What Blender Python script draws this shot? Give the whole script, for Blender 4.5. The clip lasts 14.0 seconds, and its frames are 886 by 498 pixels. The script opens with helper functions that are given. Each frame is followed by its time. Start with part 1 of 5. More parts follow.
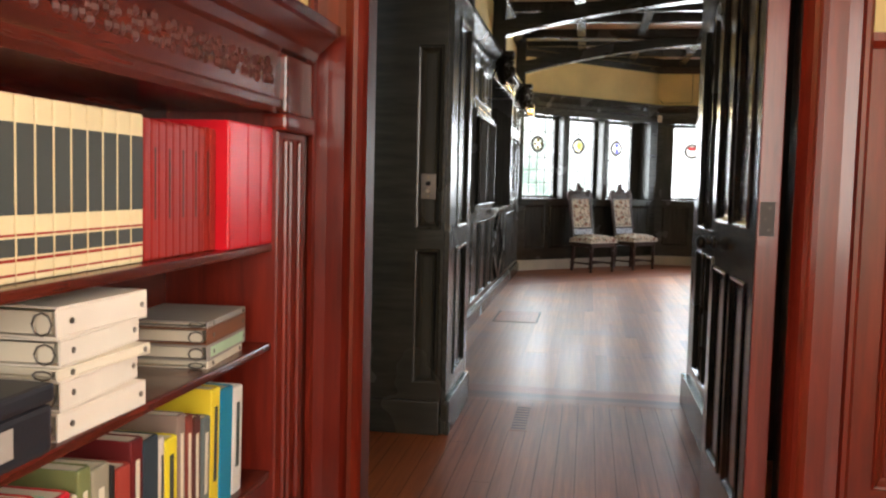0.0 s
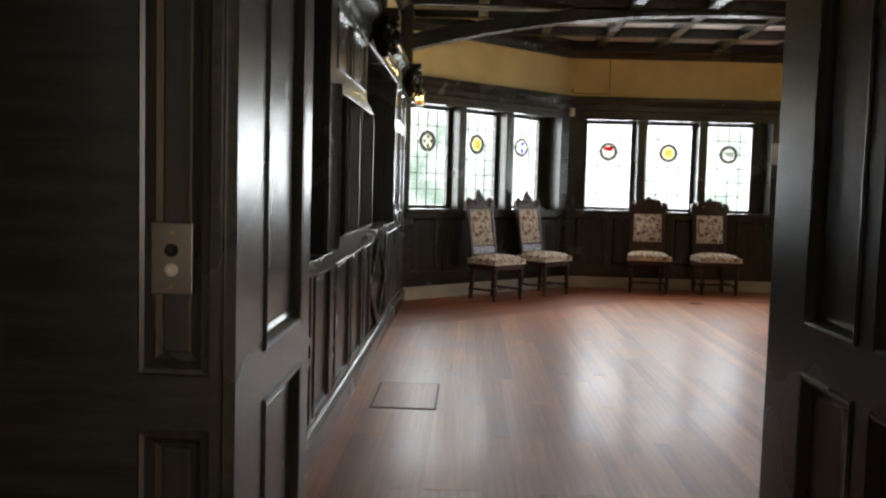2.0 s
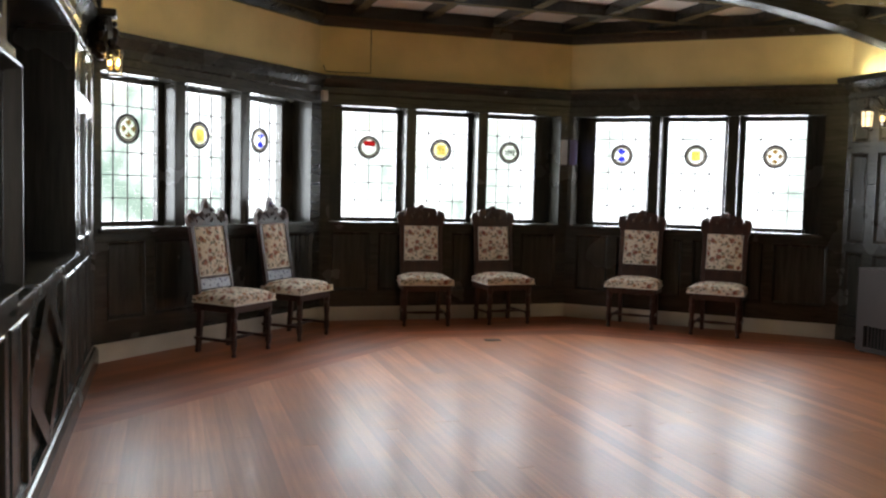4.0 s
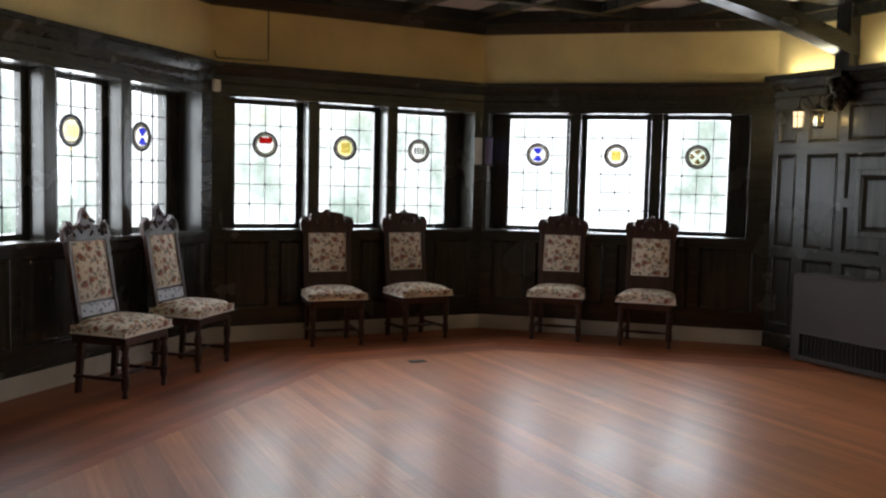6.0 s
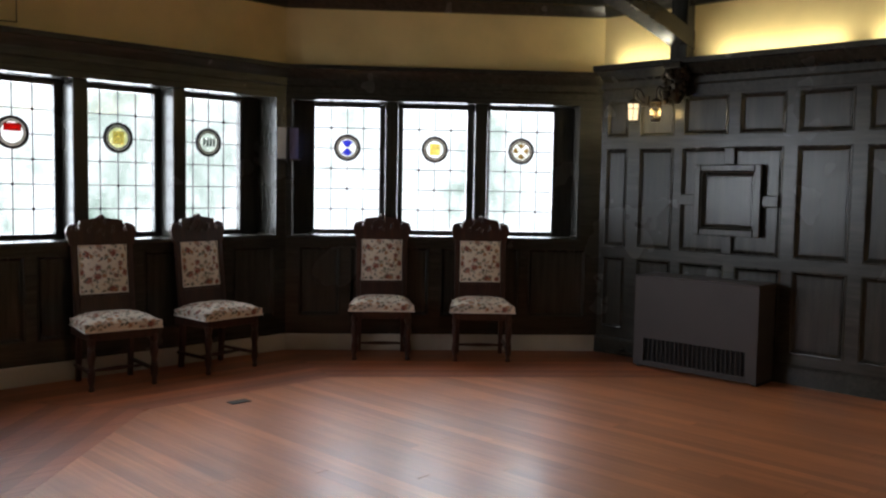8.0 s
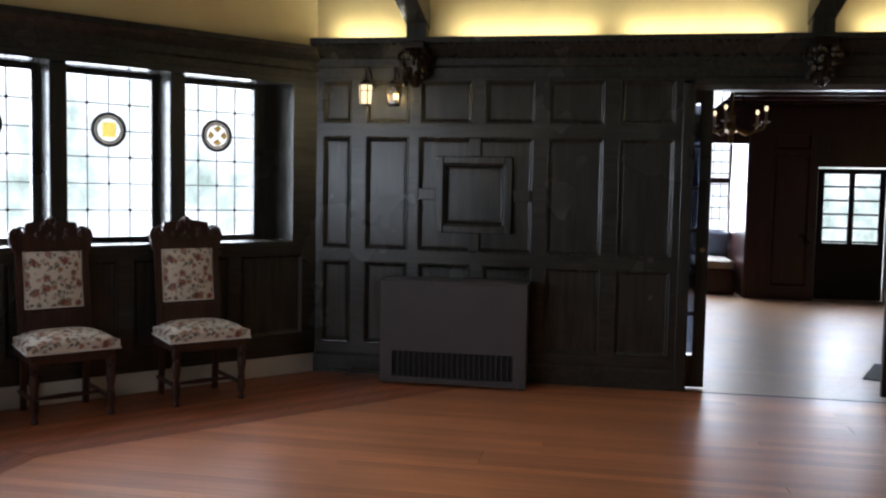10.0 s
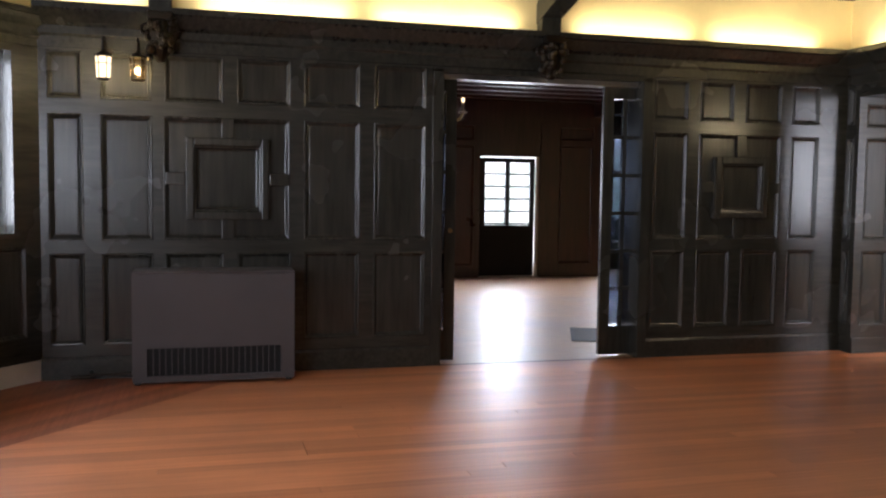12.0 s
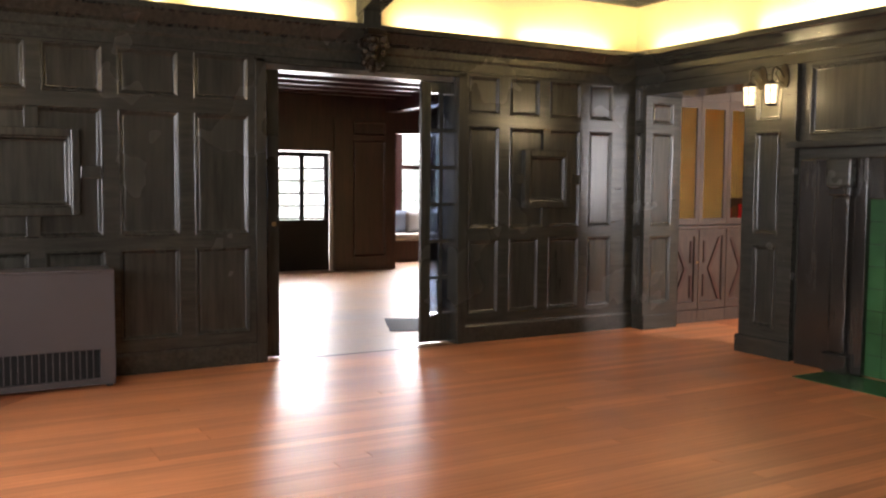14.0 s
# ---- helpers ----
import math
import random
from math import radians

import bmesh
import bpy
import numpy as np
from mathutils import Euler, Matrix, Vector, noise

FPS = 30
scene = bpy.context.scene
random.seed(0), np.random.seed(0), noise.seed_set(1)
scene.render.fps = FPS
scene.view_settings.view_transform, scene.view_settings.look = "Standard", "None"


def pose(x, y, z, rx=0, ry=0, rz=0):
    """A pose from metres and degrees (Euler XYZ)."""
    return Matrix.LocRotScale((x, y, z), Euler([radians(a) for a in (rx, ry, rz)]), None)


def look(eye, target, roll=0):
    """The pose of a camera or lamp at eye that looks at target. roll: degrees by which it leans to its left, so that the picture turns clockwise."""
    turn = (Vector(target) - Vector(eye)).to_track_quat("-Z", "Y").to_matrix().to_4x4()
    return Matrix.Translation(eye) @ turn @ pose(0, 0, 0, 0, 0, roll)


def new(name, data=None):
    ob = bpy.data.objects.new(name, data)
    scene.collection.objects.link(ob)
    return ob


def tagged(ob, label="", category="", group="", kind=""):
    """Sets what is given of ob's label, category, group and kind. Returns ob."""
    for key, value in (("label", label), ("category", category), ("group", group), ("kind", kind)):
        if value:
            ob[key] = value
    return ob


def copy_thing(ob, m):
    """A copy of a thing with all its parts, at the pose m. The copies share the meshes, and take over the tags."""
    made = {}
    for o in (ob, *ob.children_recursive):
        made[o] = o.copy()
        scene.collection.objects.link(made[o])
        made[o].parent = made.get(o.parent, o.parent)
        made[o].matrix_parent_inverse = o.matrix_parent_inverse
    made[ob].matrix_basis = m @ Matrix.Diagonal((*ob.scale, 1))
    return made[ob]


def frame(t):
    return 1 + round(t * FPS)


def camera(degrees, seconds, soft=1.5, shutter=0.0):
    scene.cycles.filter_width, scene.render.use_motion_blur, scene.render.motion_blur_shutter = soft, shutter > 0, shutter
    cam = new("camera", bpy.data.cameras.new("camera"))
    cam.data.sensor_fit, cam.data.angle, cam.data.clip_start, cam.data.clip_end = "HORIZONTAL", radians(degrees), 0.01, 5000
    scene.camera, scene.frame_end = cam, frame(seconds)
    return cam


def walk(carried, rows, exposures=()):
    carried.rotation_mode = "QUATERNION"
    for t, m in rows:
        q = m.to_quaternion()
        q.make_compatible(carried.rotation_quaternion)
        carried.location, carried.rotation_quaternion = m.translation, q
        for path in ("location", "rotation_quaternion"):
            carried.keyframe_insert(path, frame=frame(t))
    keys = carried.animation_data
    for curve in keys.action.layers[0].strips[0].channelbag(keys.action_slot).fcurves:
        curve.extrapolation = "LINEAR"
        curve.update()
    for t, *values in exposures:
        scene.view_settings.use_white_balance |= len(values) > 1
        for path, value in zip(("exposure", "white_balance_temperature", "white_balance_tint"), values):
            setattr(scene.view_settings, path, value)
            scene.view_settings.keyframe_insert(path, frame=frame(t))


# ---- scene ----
cam = camera(52.9, 14.0, soft=2.3)
PATH = [
    (0, (0.352, 0.048, 1.157), (0.034, 2.017, 1.012), 1.4),
    (0.5, (0.279, 0.425, 1.146), (0.023, 2.403, 1.006), 1.5),
    (1, (0.245, 0.896, 1.19), (0.048, 2.881, 1.049), 1.4),
    (1.5, (0.17, 1.736, 1.267), (0.033, 3.726, 1.121), 1.5),
    (2, (0.113, 2.606, 1.278), (0.057, 4.6, 1.132), 1.6),
    (2.5, (0.075, 3.408, 1.302), (0.174, 5.4, 1.152), 1.6),
    (3, (0.061, 4.206, 1.32), (0.367, 6.177, 1.176), 1.5),
    (5.5, (-0.333, 6.083, 1.423), (0.491, 7.9, 1.279), 1.5),
    (6, (-0.356, 6.318, 1.443), (0.552, 8.094, 1.296), 1.4),
    (6.5, (-0.374, 6.553, 1.45), (0.62, 8.282, 1.303), 1.4),
    (7, (-0.387, 6.82, 1.453), (0.7, 8.492, 1.306), 1.3),
    (9.5, (-0.516, 9.636, 1.401), (1.377, 10.266, 1.268), 1.0),
    (10, (-0.365, 10.155, 1.393), (1.6, 10.507, 1.261), 1.1),
    (10.5, (-0.31, 10.548, 1.358), (1.684, 10.625, 1.227), 1.0),
    (11, (-0.326, 10.84, 1.336), (1.663, 10.684, 1.204), 0.9),
    (11.5, (-0.318, 11.029, 1.332), (1.65, 10.699, 1.196), 0.9),
    (12, (-0.278, 11.222, 1.322), (1.651, 10.711, 1.185), 0.8),
    (12.5, (-0.224, 11.335, 1.308), (1.654, 10.662, 1.17), 0.8),
    (13, (-0.159, 11.457, 1.295), (1.662, 10.641, 1.156), 0.6),
    (13.5, (-0.082, 11.554, 1.269), (1.691, 10.639, 1.135), 0.4),
    (14, (-0.128, 11.641, 1.286), (1.603, 10.648, 1.146), 0.4),
]
EXPOSURES = [(0, 1.05, 6500, 10), (1, 0.7, 6600, 10), (2, 0.55, 6600, 9), (3, 0.75, 6500, 10), (5.5, 0.2, 6400, 11), (7, 0.15, 6300, 12), (9.5, 0.0, 6000, 13), (11, 0.5, 5800, 15), (12.5, 1.1, 6300, 19), (14, 1.55, 6800, 19)]
walk(cam, [(t, look(eye, target, roll)) for t, eye, target, roll in PATH], EXPOSURES)
DAYPOWER = {"NE": 90, "N": 80, "NW": 90}
CHAIRS = [(0.58, 12.45, 47), (1.175, 13.10, 48), (2.345, 13.585, -6), (3.22, 13.60, 6), (4.345, 13.185, -41), (4.925, 12.60, -44)]
GARDEN = 1.6

# ---------------------------------------------------------------- light
world = bpy.data.worlds.new("sky")
scene.world = world
world.use_nodes = True
wn = world.node_tree
sky = wn.nodes.new("ShaderNodeTexSky")
sky.sky_type, sky.sun_disc = "NISHITA", False
sky.sun_elevation, sky.sun_rotation = radians(40), radians(150)
wn.nodes["Background"].inputs[1].default_value = 0.12
wn.links.new(sky.outputs[0], wn.nodes["Background"].inputs[0])
sun = new("sun", bpy.data.lights.new("sun", "SUN"))
sun.data.energy, sun.data.angle, sun.data.color = 1.0, radians(10), (1.0, 0.96, 0.9)
sun.matrix_world = look((30, -20, 40), (3, 10, 0))


def area(name, place, aim, w, h, watts, colour=(1, 1, 1), spread=180):
    d = bpy.data.lights.new(name, "AREA")
    d.shape, d.size, d.size_y, d.energy, d.color, d.spread = "RECTANGLE", w, h, watts, colour, radians(spread)
    ob = new(name, d)
    ob.matrix_world = look(place, aim)
    return ob


def bulb(name, place, watts, colour, radius=0.03):
    d = bpy.data.lights.new(name, "POINT")
    d.energy, d.color, d.shadow_soft_size = watts, colour, radius
    ob = new(name, d)
    ob.location = place
    return ob


DAY = (0.93, 0.97, 1.0)
WARM = (1.0, 0.80, 0.42)
GLOW = (1.0, 0.92, 0.66)

# cove strips behind the deep ledge, along the east and south walls
for y0, y1 in ((11.63, 12.15), (10.25, 11.25), (9.0, 10.05), (7.55, 8.5), (6.4, 7.35)):
    area("cove_light", (6.03, (y0 + y1) / 2, 2.49), (6.095, (y0 + y1) / 2, 3.2), y1 - y0, 0.03, 3.1 * (y1 - y0), GLOW)
for x0, x1 in ((4.95, 5.85), (3.6, 4.7), (2.3, 3.4)):
    area("cove_light", ((x0 + x1) / 2, 6.13, 2.49), ((x0 + x1) / 2, 6.07, 3.2), x1 - x0, 0.03, 3.1 * (x1 - x0), GLOW)
for place, watts in (((5.91, 11.87, 2.07), 5), ((5.91, 11.66, 2.07), 1.5), ((-0.42, 11.74, 2.13), 6), ((-0.42, 11.53, 2.13), 3), ((4.61, 6.24, 1.98), 5), ((4.41, 6.24, 1.98), 6)):
    bulb("lantern_bulb", place, watts, WARM)
# library: a bright unseen window behind the camera, plus a side fill; back room and east room lamps and windows
# added fill that brightens the bookcase from the side; no window stands there
area("library_window_light", (2.05, 1.0, 1.5), (-0.6, 0.9, 0.9), 1.8, 1.5, 9, (1.0, 0.94, 0.86), 90)
area("library_window_light", (0.9, -2.0, 1.6), (0.9, 2.6, 1.1), 2.2, 1.7, 45, (1.0, 0.94, 0.86), 160)
area("back_room_light", (4.6, 3.2, 2.66), (4.6, 3.2, 0), 0.6, 0.6, 65, (1.0, 0.88, 0.65))
# added fill to brighten the south door's reveal; the west wall has no window
area("back_room_window_light", (2.35, 4.2, 1.6), (5.9, 5.6, 1.2), 1.0, 1.2, 62, DAY)
area("east_window_light", (13.7, 9.2, 1.5), (8.0, 8.2, 0.4), 2.2, 1.5, 115, DAY)
area("east_window_light", (13.7, 3.9, 1.5), (8.0, 7.0, 0.4), 1.5, 1.5, 100, DAY)
area("east_door_light", (12.6, 6.89, 1.3), (8.0, 8.0, 0.0), 0.66, 0.85, 55, DAY)

# ---------------------------------------------------------------- materials
def mat(name, colour, rough=0.5, metal=0.0, spec=0.5):
    m = bpy.data.materials.new(name)
    m.use_nodes = True
    b = m.node_tree.nodes["Principled BSDF"]
    b.inputs["Base Color"].default_value = (*colour, 1)
    b.inputs["Roughness"].default_value = rough
    b.inputs["Metallic"].default_value = metal
    b.inputs["Specular IOR Level"].default_value = spec
    return m


def node(m, kind, **sets):
    n = m.node_tree.nodes.new(kind)
    for k, v in sets.items():
        n.inputs[k.replace("_", " ")].default_value = v
    return n


def link(m, a, b):
    m.node_tree.links.new(a, b)


def ramp(m, src, stops):
    r = m.node_tree.nodes.new("ShaderNodeValToRGB")
    e = r.color_ramp.elements
    while len(e) < len(stops):
        e.new(0.5)
    for el, (p, c) in zip(e, stops):
        el.position, el.color = p, (*c, 1)
    link(m, src, r.inputs[0])
    return r


def coords(m, scale=(1, 1, 1), world_space=False):
    if world_space:
        src = m.node_tree.nodes.new("ShaderNodeNewGeometry").outputs["Position"]
    else:
        src = m.node_tree.nodes.new("ShaderNodeTexCoord").outputs["Object"]
    mp = m.node_tree.nodes.new("ShaderNodeMapping")
    mp.inputs["Scale"].default_value = scale
    link(m, src, mp.inputs["Vector"])
    return mp.outputs[0]


def bump(m, height, strength=0.2, distance=0.01):
    b = node(m, "ShaderNodeBump", Strength=strength, Distance=distance)
    link(m, height, b.inputs["Height"])
    link(m, b.outputs[0], m.node_tree.nodes["Principled BSDF"].inputs["Normal"])


def wood(name, dark, light, rough, grain=(2.0, 2.0, 0.15), scale=22.0, vary=0.0, relief=0.08, coat=0.0):
    """Stained timber: stretched grain, blotches of wear, uneven gloss."""
    m = mat(name, light, rough)
    b = m.node_tree.nodes["Principled BSDF"]
    v = coords(m, grain)
    fine = node(m, "ShaderNodeTexNoise", Scale=scale, Detail=6.0, Roughness=0.65)
    link(m, v, fine.inputs["Vector"])
    blot = node(m, "ShaderNodeTexNoise", Scale=1.7, Detail=3.0)
    link(m, coords(m, (1, 1, 1), True), blot.inputs["Vector"])
    mid = tuple((a + c) / 2 for a, c in zip(dark, light))
    r = ramp(m, fine.outputs["Fac"], [(0.3, dark), (0.52, mid), (0.72, light)])
    mix = m.node_tree.nodes.new("ShaderNodeMix")
    mix.data_type, mix.blend_type = "RGBA", "MULTIPLY"
    mix.inputs["Factor"].default_value = 0.6
    link(m, r.outputs[0], mix.inputs["A"])
    r2 = ramp(m, blot.outputs["Fac"], [(0.3, (0.62, 0.62, 0.62)), (0.7, (1.15, 1.12, 1.08))])
    link(m, r2.outputs[0], mix.inputs["B"])
    out = mix.outputs["Result"]
    if vary:
        info = m.node_tree.nodes.new("ShaderNodeObjectInfo")
        hsv = m.node_tree.nodes.new("ShaderNodeHueSaturation")
        mr = node(m, "ShaderNodeMapRange")
        mr.inputs["To Min"].default_value, mr.inputs["To Max"].default_value = 1 - vary, 1 + vary
        link(m, info.outputs["Random"], mr.inputs["Value"])
        link(m, mr.outputs[0], hsv.inputs["Value"])
        link(m, out, hsv.inputs["Color"])
        out = hsv.outputs[0]
    link(m, out, b.inputs["Base Color"])
    rr = node(m, "ShaderNodeMapRange")
    rr.inputs["To Min"].default_value, rr.inputs["To Max"].default_value = rough * 0.75, rough * 1.3
    link(m, blot.outputs["Fac"], rr.inputs["Value"])
    link(m, rr.outputs[0], b.inputs["Roughness"])
    b.inputs["Coat Weight"].default_value = coat
    b.inputs["Coat Roughness"].default_value = 0.12
    bump(m, fine.outputs["Fac"], relief, 0.004)
    return m


def plaster(name, colour, rough=0.75, spread=0.08):
    m = mat(name, colour, rough, spec=0.3)
    n = node(m, "ShaderNodeTexNoise", Scale=2.2, Detail=5.0)
    link(m, coords(m, (1, 1, 1), True), n.inputs["Vector"])
    lo, hi = tuple(c * (1 - spread) for c in colour), tuple(min(1, c * (1 + spread)) for c in colour)
    r = ramp(m, n.outputs["Fac"], [(0.35, lo), (0.65, hi)])
    link(m, r.outputs[0], m.node_tree.nodes["Principled BSDF"].inputs["Base Color"])
    f = node(m, "ShaderNodeTexNoise", Scale=120.0, Detail=3.0)
    link(m, coords(m, (1, 1, 1), True), f.inputs["Vector"])
    bump(m, f.outputs["Fac"], 0.08, 0.003)
    return m


def emitter(name, colour, strength):
    m = bpy.data.materials.new(name)
    m.use_nodes = True
    nt = m.node_tree
    nt.nodes.remove(nt.nodes["Principled BSDF"])
    e = nt.nodes.new("ShaderNodeEmission")
    e.inputs[0].default_value, e.inputs[1].default_value = (*colour, 1), strength
    nt.links.new(e.outputs[0], nt.nodes["Material Output"].inputs[0])
    return m


def pane_glass(name, tint=(1, 1, 1), gloss=0.08, rough=0.02):
    """Thin clear or stained glass: tinted see-through with a faint mirror on it."""
    m = bpy.data.materials.new(name)
    m.use_nodes = True
    nt = m.node_tree
    nt.nodes.remove(nt.nodes["Principled BSDF"])
    t, g, mix = nt.nodes.new("ShaderNodeBsdfTransparent"), nt.nodes.new("ShaderNodeBsdfGlossy"), nt.nodes.new("ShaderNodeMixShader")
    t.inputs[0].default_value = (*tint, 1)
    g.inputs["Roughness"].default_value = rough
    mix.inputs[0].default_value = gloss
    nt.links.new(t.outputs[0], mix.inputs[1])
    nt.links.new(g.outputs[0], mix.inputs[2])
    nt.links.new(mix.outputs[0], nt.nodes["Material Output"].inputs[0])
    return m


PANEL = wood("dark_oak", (0.019, 0.0185, 0.015), (0.042, 0.040, 0.0325), 0.25, scale=16.0, relief=0.03)
PANEL_H = wood("dark_oak_rail", (0.019, 0.0185, 0.015), (0.042, 0.040, 0.0325), 0.25, grain=(0.2, 2.0, 2.0), scale=16.0, relief=0.03)
RED = wood("mahogany", (0.085, 0.007, 0.004), (0.215, 0.020, 0.009), 0.30, scale=14.0, relief=0.02, coat=0.3)
RED_H = wood("mahogany_shelf", (0.045, 0.008, 0.005), (0.15, 0.025, 0.014), 0.22, grain=(2.0, 0.15, 2.0), scale=14.0, coat=0.3)
FRIEZE = wood("carved_mahogany", (0.035, 0.007, 0.005), (0.11, 0.02, 0.012), 0.55, scale=14.0)
VARNISH = wood("varnished_oak", (0.010, 0.009, 0.008), (0.034, 0.029, 0.024), 0.17, scale=12.0, relief=0.02, coat=0.4)
RED_DARK = wood("old_mahogany", (0.026, 0.009, 0.008), (0.066, 0.020, 0.017), 0.30, scale=14.0)
PLANK = wood("fir_plank", (0.44, 0.158, 0.062), (0.61, 0.245, 0.108), 0.40, grain=(3.0, 0.1, 3.0), scale=14.0, vary=0.20, relief=0.02, coat=0.05)
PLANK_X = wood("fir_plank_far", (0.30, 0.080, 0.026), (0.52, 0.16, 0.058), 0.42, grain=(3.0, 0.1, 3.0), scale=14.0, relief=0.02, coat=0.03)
PLANK_N = wood("fir_plank_cross", (0.28, 0.076, 0.026), (0.46, 0.148, 0.058), 0.42, grain=(0.1, 3.0, 3.0), scale=14.0, vary=0.30, relief=0.02, coat=0.03)
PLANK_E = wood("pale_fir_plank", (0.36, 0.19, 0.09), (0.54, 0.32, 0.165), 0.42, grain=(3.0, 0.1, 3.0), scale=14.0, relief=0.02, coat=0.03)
PLANK_NE, PLANK_NW = PLANK_N, PLANK_N
CHAIR = wood("walnut", (0.018, 0.007, 0.005), (0.070, 0.024, 0.015), 0.40, scale=20.0)
YELLOW = plaster("yellow_paint", (0.80, 0.63, 0.29))
CREAM = plaster("pale_plaster", (0.74, 0.68, 0.60))
MARBLE = plaster("pale_skirting", (0.55, 0.50, 0.42), 0.5, 0.15)
LEAD = mat("lead", (0.03, 0.03, 0.032), 0.55, 0.6)
BRONZE = mat("dark_bronze", (0.035, 0.028, 0.02), 0.32, 0.85)
BRASS = mat("aged_brass", (0.35, 0.25, 0.11), 0.35, 1.0)
NICKEL = plaster("worn_nickel", (0.17, 0.15, 0.13), 0.42, 0.5)
NICKEL.node_tree.nodes["Principled BSDF"].inputs["Metallic"].default_value = 0.7
CABINET = wood("brown_oak", (0.035, 0.023, 0.018), (0.085, 0.056, 0.042), 0.36, scale=16.0, relief=0.05)
IRON = plaster("grey_enamel", (0.066, 0.056, 0.055), 0.5, 0.06)
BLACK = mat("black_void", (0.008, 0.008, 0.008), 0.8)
CLEAR = pane_glass("clear_pane", (0.97, 0.985, 0.99))
SLIDEGLASS = pane_glass("smoky_old_pane", (0.30, 0.34, 0.40), 0.10, 0.06)
CABGLASS = pane_glass("cabinet_glass", (0.55, 0.55, 0.55), 0.45, 0.01)
LAMPGLASS = emitter("lit_lantern_glass", (1.0, 0.76, 0.40), 1.6)

# ---------------------------------------------------------------- mesh helpers
def mesh_from(name, bm, material):
    me = bpy.data.meshes.new(name)
    bmesh.ops.recalc_face_normals(bm, faces=bm.faces)
    bm.to_mesh(me)
    bm.free()
    me.materials.append(material)
    return me


def part(name, bm, material, parent=None, label="", m=None):
    me = bm if isinstance(bm, bpy.types.Mesh) else mesh_from(name, bm, material)
    ob = new(name, me)
    if parent is not None:
        ob.parent = parent
    if m is not None:
        ob.matrix_basis = m
    if label:
        ob["label"] = label
    return ob


def box(bm, x0, x1, y0, y1, z0, z1, bevel=0.0, m=None):
    r = bmesh.ops.create_cube(bm, size=1.0)
    vs = r["verts"]
    for v in vs:
        v.co = Vector(((x0 + x1) / 2 + v.co.x * (x1 - x0), (y0 + y1) / 2 + v.co.y * (y1 - y0), (z0 + z1) / 2 + v.co.z * (z1 - z0)))
    if bevel:
        es = list({e for v in vs for e in v.link_edges})
        r2 = bmesh.ops.bevel(bm, geom=es, offset=bevel, segments=2, affect="EDGES", profile=0.6)
        vs = list({v for f in r2["faces"] for v in f.verts} | {v for v in vs if v.is_valid})
    if m is not None:
        bmesh.ops.transform(bm, matrix=m, verts=vs)
    return vs


def boxed(*a, **k):
    bm = bmesh.new()
    box(bm, *a, **k)
    return bm


def lathe(bm, profile, m=None, n=12):
    """A turned piece: profile of (radius, z) from the bottom up."""
    rings, vs = [], []
    for r, z in profile:
        ring = [bm.verts.new((r * math.cos(2 * math.pi * i / n), r * math.sin(2 * math.pi * i / n), z)) for i in range(n)]
        rings.append(ring)
        vs += ring
    for a, b in zip(rings, rings[1:]):
        for i in range(n):
            bm.faces.new((a[i], a[(i + 1) % n], b[(i + 1) % n], b[i]))
    bm.faces.new(rings[0][::-1])
    bm.faces.new(rings[-1])
    if m is not None:
        bmesh.ops.transform(bm, matrix=m, verts=vs)
    return vs


def slab(bm, outline, depth, m=None, axis="y"):
    """A flat outline of (x, z), pushed back by depth along y."""
    a = [bm.verts.new((x, 0, z)) for x, z in outline]
    b = [bm.verts.new((x, depth, z)) for x, z in outline]
    n = len(outline)
    bm.faces.new(a)
    bm.faces.new(b[::-1])
    for i in range(n):
        bm.faces.new((a[i], b[i], b[(i + 1) % n], a[(i + 1) % n]))
    if m is not None:
        bmesh.ops.transform(bm, matrix=m, verts=a + b)
    return a + b


def tube(bm, pts, r, n=8):
    rings = []
    for i, p in enumerate(pts):
        p = Vector(p)
        d = (Vector(pts[min(i + 1, len(pts) - 1)]) - Vector(pts[max(i - 1, 0)])).normalized()
        q = d.to_track_quat("Z", "Y")
        rr = r[i] if isinstance(r, (list, tuple)) else r
        rings.append([bm.verts.new(p + q @ Vector((rr * math.cos(2 * math.pi * k / n), rr * math.sin(2 * math.pi * k / n), 0))) for k in range(n)])
    for a, b in zip(rings, rings[1:]):
        for k in range(n):
            bm.faces.new((a[k], a[(k + 1) % n], b[(k + 1) % n], b[k]))
    bm.faces.new(rings[0][::-1])
    bm.faces.new(rings[-1])


def ball(bm, place, r, squash=1.0, seg=10):
    bmesh.ops.create_uvsphere(bm, u_segments=seg, v_segments=max(5, seg // 2), radius=r, matrix=Matrix.Translation(place) @ Matrix.Diagonal((1, 1, squash, 1)))


def wall_frame(p0, p1):
    """Local axes of a wall face: x along it from p0 to p1, y out of it into the room (to the left of the way), z up."""
    d = Vector((p1[0] - p0[0], p1[1] - p0[1], 0)).normalized()
    n = Vector((-d.y, d.x, 0))
    m = Matrix((d, n, Vector((0, 0, 1)))).transposed().to_4x4()
    m.translation = (p0[0], p0[1], 0)
    return m


